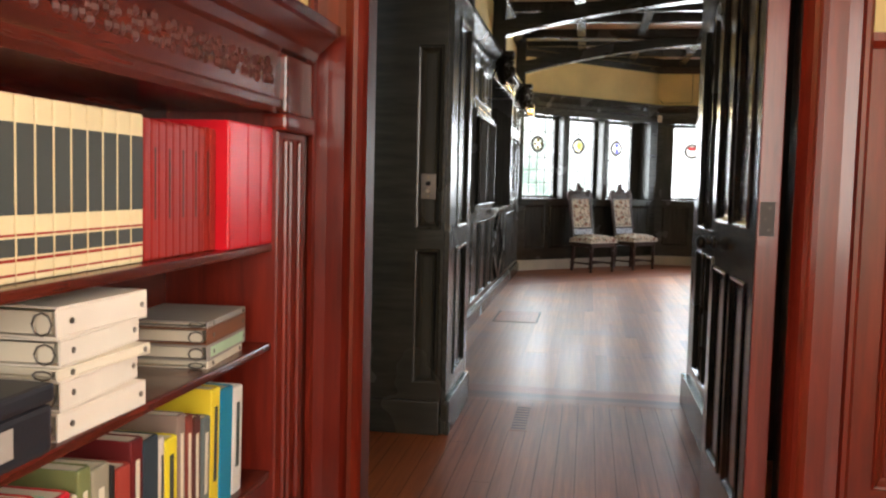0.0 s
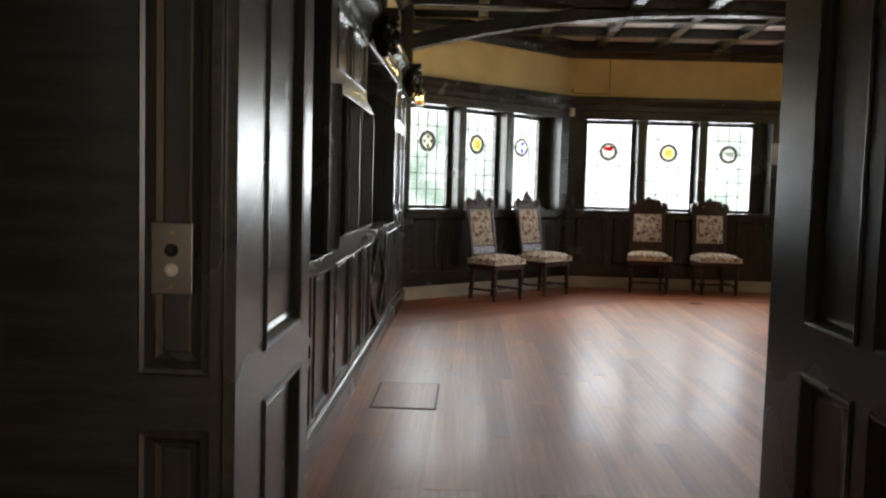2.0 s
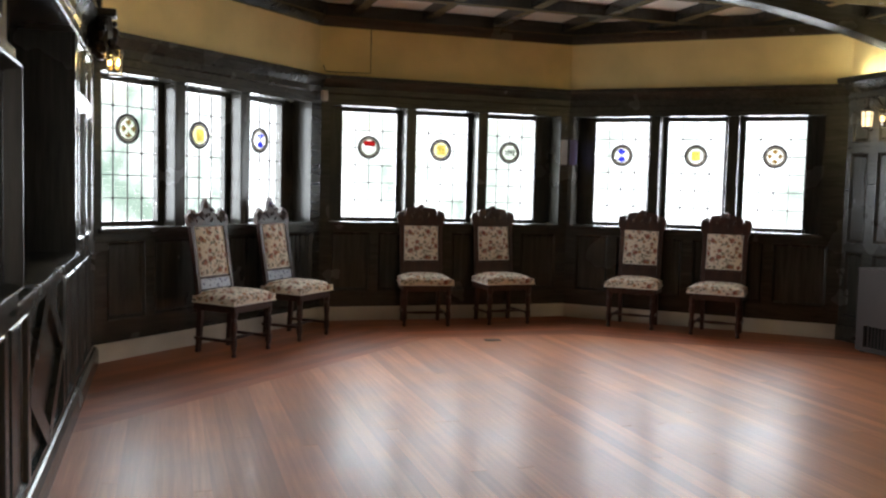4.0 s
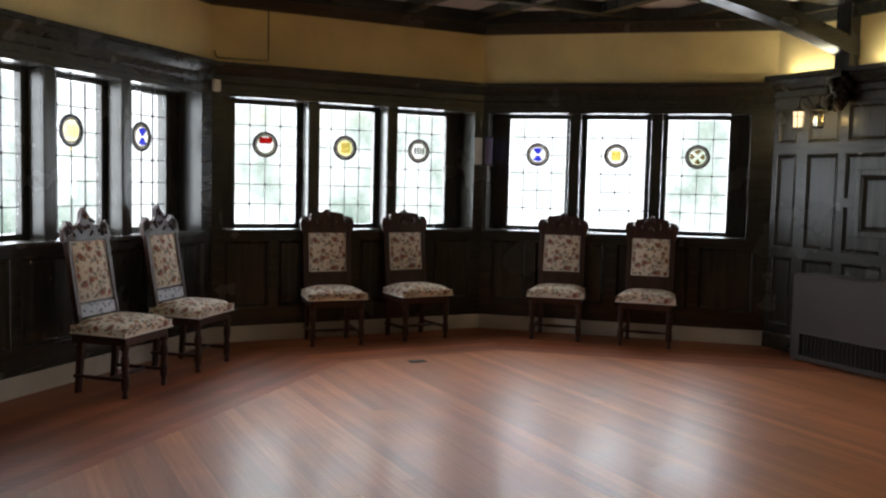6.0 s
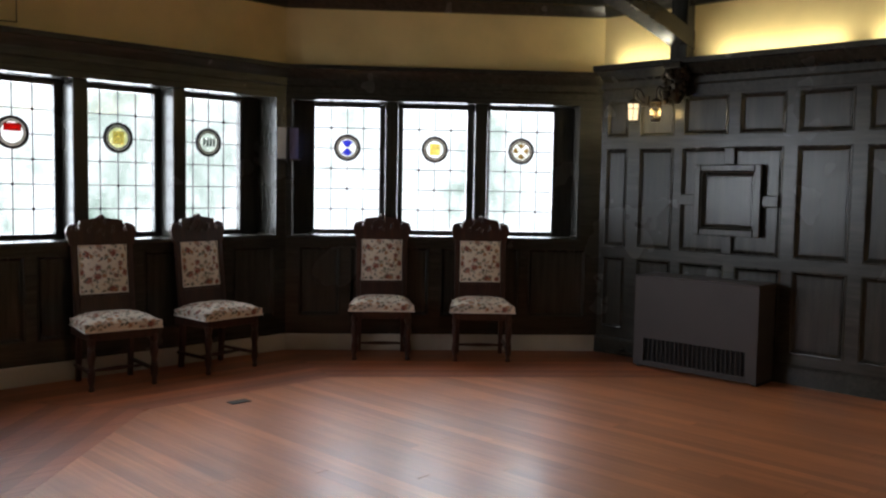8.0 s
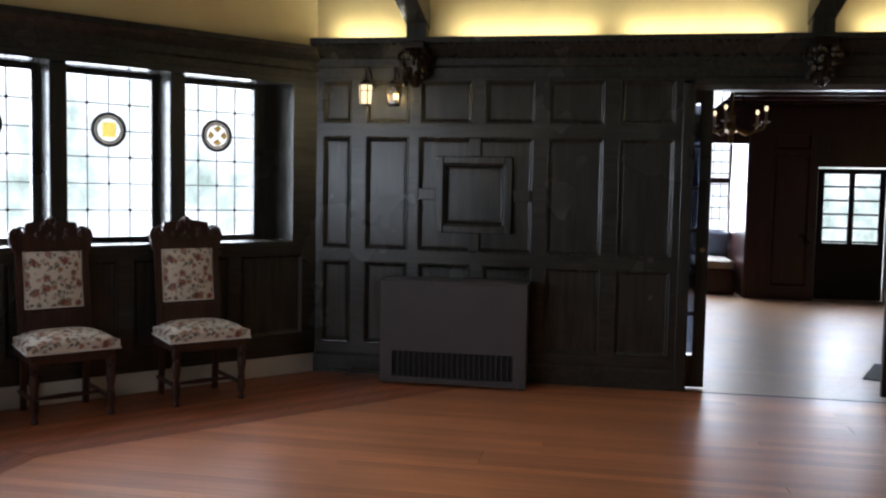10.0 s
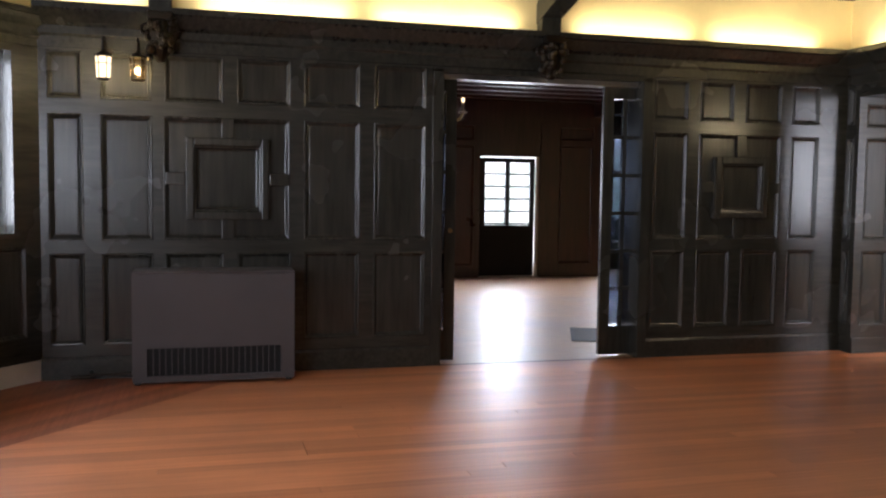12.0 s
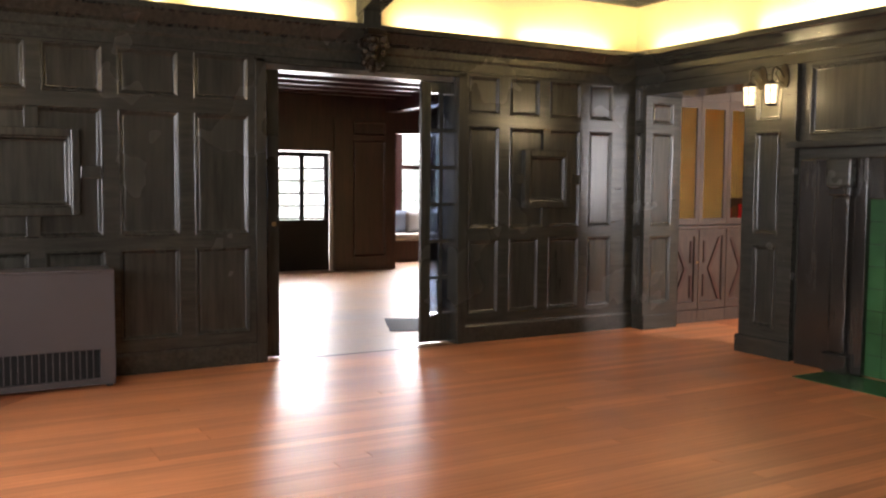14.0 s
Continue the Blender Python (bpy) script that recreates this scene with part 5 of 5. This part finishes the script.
solid("east_room_ceiling", RED_DARK, "dark red-brown beamed ceiling", "ceiling", (6.37, 14.2, 3.0, 11.2, 2.75, 2.85))
bm = bmesh.new()
for k in range(12):
    box(bm, 6.9 + 0.5 * k, 7.02 + 0.5 * k, 3.2, 11.0, 2.60, 2.76)
box(bm, 6.4, 13.9, 8.9, 9.15, 2.42, 2.77)
box(bm, 6.4, 13.9, 5.3, 5.55, 2.42, 2.77)
tagged(part("east_room_beams", bm, RED_DARK), "dark red-brown ceiling beams", "beam", kind="structure")
# half-glazed garden door
gd = tagged(part("door_4", boxed(12.36, 12.40, 6.46, 7.32, 0.02, 0.78, 0.006), BLACK), "half-glazed dark garden door with small panes", "door", kind="structure")
part("stile", boxed(12.36, 12.40, 6.46, 6.54, 0.78, 1.78, 0.004), BLACK, gd)
part("stile", boxed(12.36, 12.40, 7.24, 7.32, 0.78, 1.78, 0.004), BLACK, gd)
part("top_rail", boxed(12.362, 12.398, 6.54, 7.24, 1.73, 1.78, 0.004), BLACK, gd)
part("centre_stile", boxed(12.355, 12.405, 6.855, 6.925, 0.78, 1.78, 0.004), BLACK, gd)
for z in (0.80, 0.985, 1.17, 1.355, 1.54, 1.725):
    part("glazing_bar", boxed(12.365, 12.395, 6.54, 7.24, z - 0.013, z + 0.013), BLACK, gd)
part("pane", boxed(12.378, 12.382, 6.54, 7.24, 0.80, 1.73), CLEAR, gd).visible_shadow = False
part("white_reveal", boxed(12.3, 12.355, 6.42, 6.455, 0.0, 1.80), MARBLE, gd)
part("threshold", boxed(12.26, 12.44, 6.42, 7.34, 0.0, 0.02), MARBLE, gd)
# bay windows with transoms, seats and cushions
SEATC, CUSH1, CUSH2, CUSH3 = cloth("oat_seat_cloth", (0.45, 0.42, 0.38), 0.9), cloth("blue_grey_cushion", (0.20, 0.25, 0.34), 0.9), cloth("pale_cushion", (0.42, 0.45, 0.50), 0.9), cloth("stone_cushion", (0.34, 0.33, 0.32), 0.9)
wn_count = windows_made
for y0, y1 in ((8.27, 8.62), (8.85, 9.30), (9.53, 9.98), (10.2, 10.65), (3.3, 3.75), (3.98, 4.43), (4.66, 5.1)):
    wn_count += 1
    w = tagged(new("window_%d" % wn_count), "tall transomed leaded window over a bench", "window", "east room windows", "structure")
    bm = bmesh.new()
    for a in ((y0 - 0.115, y0, 0.62, 2.32), (y1, y1 + 0.115, 0.62, 2.32), (y0, y1, 0.62, 0.68), (y0, y1, 2.26, 2.32), (y0, y1, 1.58, 1.66)):
        box(bm, 13.9, 14.02, a[0], a[1], a[2], a[3])
    part("frame", bm, RED_DARK, w)
    bm = bmesh.new()
    for j in range(1, 9):
        z = 0.68 + 1.58 * j / 9
        box(bm, 13.955, 13.965, y0, y1, z - 0.006, z + 0.006)
    for j in (1, 2):
        yy = y0 + (y1 - y0) * j / 3
        box(bm, 13.956, 13.964, yy - 0.004, yy + 0.004, 0.68, 2.26)
    part("lead_came", bm, LEAD, w)
    part("pane", boxed(13.958, 13.962, y0, y1, 0.68, 2.26), CLEAR, w).visible_shadow = False


def bench(y0, y1, seed):
    rnd = random.Random(seed)
    b = tagged(part("window_bench", boxed(13.35, 13.9, y0, y1, 0.0, 0.36, 0.01), RED_DARK), "built-in window bench with an oat-coloured seat cushion", "bench")
    part("seat_cushion", boxed(13.32, 13.88, y0 + 0.02, y1 - 0.02, 0.36, 0.47, 0.03), SEATC, b)
    end = part("curved_end", boxed(12.65, 13.35, y0, y0 + 0.5, 0.0, 0.36, 0.03), RED_DARK, b)
    part("seat_cushion", boxed(12.63, 13.35, y0 + 0.02, y0 + 0.52, 0.36, 0.47, 0.03), SEATC, end)
    yy = y0 + 0.2
    k = 0
    while yy < y1 - 0.2:
        bm = bmesh.new()
        n = 6
        for s in (0, 1):
            g = [[bm.verts.new((-0.2 + 0.4 * i / n, (1 if s else -1) * 0.07 * ((1 - abs(2 * i / n - 1) ** 2.5) * (1 - abs(2 * j / n - 1) ** 2.5)) ** 0.6, 0.4 * j / n)) for j in range(n + 1)] for i in range(n + 1)]
            for i in range(n):
                for j in range(n):
                    bm.faces.new((g[i][j], g[i + 1][j], g[i + 1][j + 1], g[i][j + 1])).smooth = True
        bmesh.ops.remove_doubles(bm, verts=bm.verts, dist=0.0005)
        c = (CUSH1, CUSH2, CUSH3)[k % 3]
        tagged(part("cushion", bm, c, m=pose(13.74, yy, 0.475, -14, rnd.uniform(-12, 12), 90 + rnd.uniform(-12, 12))), ("blue-grey", "pale grey", "stone-coloured")[k % 3] + " square scatter cushion leaning on the bench", "cushion", "bench cushions")
        yy += 0.38
        k += 1
    return b


bench(8.3, 10.8, 1)
bench(3.3, 5.3, 2)
# chandelier
ch = tagged(new("chandelier"), "carved wooden chandelier with lit candle bulbs", "chandelier")
CX, CY, CZ = 9.0, 8.92, 2.13
bm = bmesh.new()
lathe(bm, [(0.005, -0.22), (0.02, -0.2), (0.03, -0.17), (0.02, -0.13), (0.06, -0.09), (0.05, -0.04), (0.03, 0.0), (0.045, 0.06), (0.02, 0.12), (0.012, 0.3)], Matrix.Translation((CX, CY, CZ)), 12)
part("stem", bm, BRASS, ch)
bm = bmesh.new()
for k in range(3):
    a = radians(120 * k)
    tube(bm, [(CX + 0.18 * math.cos(a), CY + 0.18 * math.sin(a), CZ - 0.05), (CX + 0.03 * math.cos(a), CY + 0.03 * math.sin(a), CZ + 0.62)], 0.006, 5)
part("chain", bm, BRONZE, ch)
for k in range(5):
    a = radians(72 * k + 20)
    c, s = math.cos(a), math.sin(a)
    bm = bmesh.new()
    tube(bm, [(CX + 0.04 * c, CY + 0.04 * s, CZ - 0.06), (CX + 0.2 * c, CY + 0.2 * s, CZ - 0.12), (CX + 0.33 * c, CY + 0.33 * s, CZ - 0.08), (CX + 0.36 * c, CY + 0.36 * s, CZ - 0.02)], 0.014, 6)
    arm = part("arm", bm, BRASS, ch)
    bm = bmesh.new()
    lathe(bm, [(0.04, -0.02), (0.045, -0.008), (0.014, 0.0), (0.014, 0.09)], Matrix.Translation((CX + 0.36 * c, CY + 0.36 * s, CZ)), 10)
    part("candle_cup", bm, MARBLE, arm)
    bm = bmesh.new()
    ball(bm, (CX + 0.36 * c, CY + 0.36 * s, CZ + 0.115), 0.018, 1.5, 8)
    part("bulb", bm, LAMPGLASS, arm)
tagged(part("floor_register", boxed(-0.38, 0.38, -0.36, 0.0, -0.002, 0.006, 0.002), BLACK, m=pose(7.24, 8.01, 0, 0, 0, -22)), "dark iron floor register set in the boards", "floor register")

# ---------------------------------------------------------------- back room behind the south door
solid("back_room_wall", YELLOW, "bright yellow painted back room wall", "wall", (2.0, 6.6, 0.9, 1.0, 0, 2.7), (2.0, 2.2, 3.2, 5.63, 0, 2.7), (2.6, 2.65, 1.0, 3.2, 0, 2.7), (6.5, 6.6, 1.0, 5.63, 0, 2.7))
solid("back_room_ceiling", CREAM, "pale plaster ceiling", "ceiling", (2.0, 6.6, 0.9, 5.63, 2.7, 2.8))
lowc = tagged(part("low_bookcase", boxed(2.7, 5.8, 1.0, 1.35, 0, 1.15, 0.01), RED_DARK), "low red-brown bookcase along a yellow wall", "bookcase")
for k in range(26):
    book_c = (DKRED, BROWNB, BRTRED, GREYB)[k % 4]
    part("book_spine", boxed(2.8 + 0.11 * k, 2.89 + 0.11 * k, 1.352, 1.37, 0.72, 1.0 + 0.03 * (k % 3)), book_c, lowc)
lamp = tagged(part("ceiling_lamp", boxed(4.3, 4.9, 2.9, 3.5, 2.66, 2.7, 0.01), MARBLE), "flush ceiling lamp with bright globes", "ceiling lamp")
for xx in (4.45, 4.75):
    bm = bmesh.new()
    ball(bm, (xx, 3.2, 2.60), 0.07, 0.9, 12)
    part("globe", bm, LAMPGLASS, lamp)
for k in range(6):
    y1 = 5.655 - 0.37 * k
    W = 0.365
    cab = tagged(part("glazed_cabinet", boxed(6.03, 6.43, y1 - W, y1, 0.0, 0.12), CABINET), "brown oak cabinet with glazed upper door and crossed lower door", "cabinet", "glazed cabinets")
    part("body", boxed(6.05, 6.43, y1 - W, y1, 0.12, 0.90), CABINET, cab)
    part("counter", boxed(6.01, 6.43, y1 - W - 0.002, y1 + 0.002, 0.90, 0.93, 0.006), CABINET, cab)
    part("back", boxed(6.41, 6.43, y1 - W, y1, 0.93, 2.35), CABINET, cab)
    up = part("door", sheet([0, 0.045, W - 0.045, W], [0.94, 1.0, 2.04, 2.12], lambda u, z: not (0.045 < u < W - 0.045 and 1.0 < z < 2.04), 0.0, 0.025), CABINET, cab, m=wall_frame((6.06, y1 - W), (6.06, y1)))
    part("pane", boxed(0.045, W - 0.045, 0.010, 0.014, 1.0, 2.04), CABGLASS, up)
    part("cornice", boxed(6.03, 6.43, y1 - W, y1, 2.12, 2.35, 0.01), CABINET, cab)
    low = part("door", sheet([0.004, 0.05, W - 0.05, W - 0.004], [0.13, 0.20, 0.83, 0.89], lambda u, z: not (0.05 < u < W - 0.05 and 0.20 < z < 0.83), 0.0, 0.022), CABINET, cab, m=wall_frame((6.05, y1 - W), (6.05, y1)))
    # raking battens that meet on the side away from the neighbouring door
    s = 1 if k % 2 == 0 else -1
    for t in (-1, 1):
        bm = bmesh.new()
        u0, u1 = W / 2 - s * 0.03, W / 2 + s * 0.11
        slab(bm, [(u0 - 0.02, 0.515), (u0 + 0.02, 0.515), (u1 + 0.02, 0.515 + t * 0.30), (u1 - 0.02, 0.515 + t * 0.30)], 0.014, Matrix.Translation((0, 0.002, 0)))
        part("batten", bm, CHAIR, low)
        bm = bmesh.new()
        slab(bm, [(W / 2 - s * 0.10 - 0.012, 0.515 + t * 0.06), (W / 2 - s * 0.10 + 0.012, 0.515 + t * 0.06), (W / 2 - s * 0.10 + 0.012, 0.515 + t * 0.27), (W / 2 - s * 0.10 - 0.012, 0.515 + t * 0.27)], 0.014, Matrix.Translation((0, 0.002, 0)))
        part("batten", bm, CHAIR, low)
    if k % 2 == 0:
        bm = bmesh.new()
        ball(bm, (0.03, 0.034, 0.58), 0.012, 1.0, 8)
        part("knob", bm, BRASS, low)

# ---------------------------------------------------------------- chimney piece
GREEN = plaster("green_glazed_tile", (0.022, 0.075, 0.028), 0.25, 0.3)
fp = tagged(part("chimney_piece", boxed(1.81, 4.235, SOUTH, SOUTH + 0.10, 1.50, 1.58, 0.01), PANEL_H), "dark oak chimney piece with a green tiled surround", "fireplace")
part("mantel_shelf", boxed(1.82, 4.275, SOUTH, SOUTH + 0.20, 1.58, 1.63, 0.012), PANEL_H, fp)
for x, uw in ((1.81, 0.34), (3.68, 0.55)):
    leg_p = part("upright", boxed(x, x + uw, SOUTH, SOUTH + 0.10, 0.0, 1.50, 0.01), VARNISH, fp)
    part("pilaster", boxed(x + 0.11, x + 0.25, SOUTH + 0.10, SOUTH + 0.135, 0.14, 1.24, 0.02), VARNISH, leg_p)
    part("base_block", boxed(x + 0.08, x + 0.28, SOUTH + 0.10, SOUTH + 0.15, 0.0, 0.14, 0.012), VARNISH, leg_p)
    part("capital", boxed(x + 0.09, x + 0.27, SOUTH + 0.10, SOUTH + 0.155, 1.24, 1.30, 0.012), VARNISH, leg_p)
    part("bracket", boxed(x + 0.08, x + 0.28, SOUTH + 0.10, SOUTH + 0.17, 1.30, 1.50, 0.02), PANEL_H, leg_p)
part("lintel", boxed(2.15, 3.68, SOUTH, SOUTH + 0.09, 1.22, 1.50, 0.01), VARNISH, fp)
part("hearth_slab", boxed(1.98, 3.92, SOUTH + 0.1, SOUTH + 0.50, -0.004, 0.004), GREEN, fp, "green tiled hearth")
tile = mesh_from("tile", boxed(0, 0.136, 0, 0.012, 0, 0.149, 0.003), GREEN)
part("grout_bed", boxed(2.15, 3.68, SOUTH + 0.03, SOUTH + 0.045, 0.0, 1.22), BLACK, fp)
for i in range(11):
    for j in range(8):
        x, z = 2.17 + 0.139 * i, 0.005 + 0.152 * j
        if 2 <= i <= 8 and j < 5:
            continue
        part("tile", tile, GREEN, fp, m=Matrix.Translation((x, SOUTH + 0.046, z)))
# the fire opening has no depth; a flat black sheet paints its shade
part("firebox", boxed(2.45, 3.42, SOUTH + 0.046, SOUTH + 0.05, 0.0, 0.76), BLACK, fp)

# ---------------------------------------------------------------- small fittings
nm = wall_frame(BAY[1], BAY[2])
tagged(part("presence_detector", boxed(-0.03, 0.03, 0.0, 0.05, -0.05, 0.05, 0.012), MARBLE, m=pose(1.37, 14.03, 2.225, 0, 0, 200)), "small white presence detector below the ledge", "detector")
cable = bmesh.new()
tube(cable, [(1.85, NORTH - 0.006, TOP - 0.05), (1.85, NORTH - 0.006, 2.48), (1.50, NORTH - 0.006, 2.472), (1.40, NORTH - 0.006, 2.472), (1.375, NORTH - 0.006, 2.53)], 0.005, 6)
tagged(part("surface_cable", cable, CHAIR), "thin painted cable run on the yellow wall", "cable")
MILK, LAVENDER = plaster("milk_glass", (0.62, 0.63, 0.62), 0.15, 0.15), plaster("lavender_glass", (0.22, 0.23, 0.48), 0.15, 0.15)
ph = tagged(part("corner_fixture", boxed(-0.012, 0.012, 0.0, 0.05, -0.17, 0.13, 0.006), BLACKB, m=pose(4.01, 14.035, 1.78, 0, 0, 155)), "old wall fixture with pale and blue glass plates in the corner", "wall fixture")
part("plate", boxed(0.012, 0.085, 0.012, 0.022, -0.14, 0.12, 0.003), MILK, ph, "pale milky glass plate")
part("plate", boxed(-0.09, -0.012, 0.012, 0.022, -0.14, 0.12, 0.003), LAVENDER, ph, "lavender blue glass plate")
for x0, x1 in ((-0.11, -0.012), (0.012, 0.10)):
    part("clip", boxed(x0, x1, 0.008, 0.028, -0.155, -0.142, 0.003), NICKEL, ph)
bm = bmesh.new()
tube(bm, [(0.04, 0.03, 0.13), (0.055, 0.035, 0.2), (0.03, 0.02, 0.26), (0.05, 0.015, 0.30)], 0.004, 6)
part("cord", bm, BLACKB, ph)

# ---------------------------------------------------------------- floor boards, last
SEAM = mat("dark_seam", (0.05, 0.018, 0.008), 0.6)
FLOOR = tagged(part("floor", boxed(-2.2, 14.2, -2.5, 14.5, -0.12, -0.014), SEAM), "polished orange-brown fir floor boards", "floor", kind="structure")
rnd = random.Random(11)
BW, TH = 0.0805, 0.016


def plank_outline(pts, gap=0.0012):
    """A board from its outline in plan, shrunk a little for the joint."""
    c = sum((Vector(p) for p in pts), Vector((0, 0))) / len(pts)
    bm = bmesh.new()
    lo, hi = [], []
    for p in pts:
        v = Vector(p)
        d = (c - v).normalized() * gap * 1.4
        hi.append(bm.verts.new((*(v + d), 0.0)))
        lo.append(bm.verts.new((*v, -TH)))
    bm.faces.new(hi)
    for i in range(len(pts)):
        j = (i + 1) % len(pts)
        bm.faces.new((lo[i], lo[j], hi[j], hi[i]))
    return bm


EDGES = (0.0, 1.12, 1.15, 1.40, 0.0)
def offset_line(p, q, d):
    p, q = Vector(p), Vector(q)
    t = (q - p).normalized()
    n = Vector((-t.y, t.x))
    return p + n * d, t


def meet(a, b):
    (p, t), (q, u) = a, b
    s = ((q - p).x * u.y - (q - p).y * u.x) / (t.x * u.y - t.y * u.x)
    return p + t * s


LINES = [((EAST, SOUTH), (EAST, NE_Y)), (BAY[0], BAY[1]), (BAY[1], BAY[2]), (BAY[2], BAY[3]), ((WEST, NW_Y), (WEST, 5.0))]
inner = [meet(offset_line(*LINES[i], EDGES[i]), offset_line(*LINES[i + 1], EDGES[i + 1])) for i in range(4)]


def reach(x):
    """How far north the hall's boards run at x."""
    for a, b in zip(inner, inner[1:]):
        if b.x <= x <= a.x:
            return a.y + (b.y - a.y) * (x - a.x) / (b.x - a.x)
    return inner[0].y if x > inner[0].x else inner[-1].y


unit = {}
def straight(x, y0, y1):
    key = round(y1 - y0, 2)
    if key not in unit:
        me = mesh_from("plank", plank_outline([(0, 0), (BW, 0), (BW, key), (0, key)]), PLANK)
        unit[key] = me
    part("plank", unit[key], PLANK, FLOOR, m=Matrix.Translation((x, y0, 0)))


n = round((EAST - WEST) / BW)
for i in range(n):
    x = WEST + i * BW
    y = 5.15
    top0, top1 = reach(x + 1e-4), reach(x + BW - 1e-4)
    stop = min(top0, top1)
    k = rnd.choice((1.1, 1.9, 2.6, 3.3))
    while stop - (y + k) > 1.0:
        straight(x, y, y + k)
        y += k
        k = rnd.choice((2.4, 3.0, 3.6, 4.2))
    part("plank", mesh_from("plank", plank_outline([(x, y), (x + BW, y), (x + BW, top1), (x, top0)]), PLANK), PLANK, FLOOR)
# border boards parallel to the bay's sides, mitred
for s in (1, 2, 3):
    steps = 13
    for k in range(steps):
        quad = []
        for f in (k / steps, (k + 1) / steps):
            L = [offset_line(*LINES[j], EDGES[j] * f) for j in range(5)]
            quad.append((meet(L[s - 1], L[s]), meet(L[s], L[s + 1])))
        me = mesh_from("border_plank", plank_outline([tuple(quad[0][0]), tuple(quad[0][1]), tuple(quad[1][1]), tuple(quad[1][0])]), (PLANK_NE, PLANK_N, PLANK_NW)[s - 1])
        part("border_plank", me, PLANK, FLOOR)
# cross boards at the entrance
for k in range(4):
    y0 = 4.82 + 0.0825 * k
    part("cross_plank", mesh_from("cross_plank", plank_outline([(WEST, y0), (2.0, y0), (2.0, y0 + 0.0825), (WEST, y0 + 0.0825)]), PLANK_N), PLANK, FLOOR)
# the other rooms' boards in one piece
bm = bmesh.new()
def rest(x0, x1, y0, y1, along_y=True):
    w = BW
    a = x0 if along_y else y0
    end = x1 if along_y else y1
    while a < end - 0.01:
        b = min(a + w, end)
        lo = y0 if along_y else x0
        hi = y1 if along_y else x1
        c = lo
        while c < hi - 0.01:
            e = min(hi, c + rnd.uniform(1.6, 3.4))
            if hi - e < 0.5:
                e = hi
            g = 0.0012
            q = [(a + g, c + g), (b - g, c + g), (b - g, e - g), (a + g, e - g)] if along_y else [(c + g, a + g), (e - g, a + g), (e - g, b - g), (c + g, b - g)]
            bm.faces.new([bm.verts.new((u, v, -0.0005)) for u, v in q])
            c = e
        a = b


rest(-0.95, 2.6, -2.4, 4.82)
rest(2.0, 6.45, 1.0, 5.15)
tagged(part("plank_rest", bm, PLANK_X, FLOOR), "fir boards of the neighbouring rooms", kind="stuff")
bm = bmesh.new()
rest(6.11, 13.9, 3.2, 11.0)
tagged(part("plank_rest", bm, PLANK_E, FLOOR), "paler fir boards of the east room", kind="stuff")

# hatch, register and socket plate in the boards
hatch = tagged(part("floor_hatch", boxed(-0.421, -0.040, 7.565, 8.215, 0.001, 0.003), SEAM), "square floor hatch cut into the boards", "floor hatch")
for k in range(4):
    part("hatch_board", boxed(-0.408 + 0.0890 * k, -0.408 + 0.0890 * k + 0.0884, 7.58, 8.20, 0.001, 0.0045, 0.001), PLANK_X, hatch)
reg = tagged(part("inlaid_plate", boxed(0.015, 0.105, 4.20, 4.69, 0.0, 0.003), PLANK_X), "worn inlaid floor plate at the entrance", "floor plate")
for k in range(9):
    part("slot", boxed(0.025, 0.095, 4.23 + 0.05 * k, 4.245 + 0.05 * k, 0.0031, 0.0041), SEAM, reg)
tagged(part("floor_socket", boxed(2.65, 2.79, 12.70, 12.78, 0.0, 0.006, 0.002), IRON), "small grey metal floor socket cover", "floor socket")
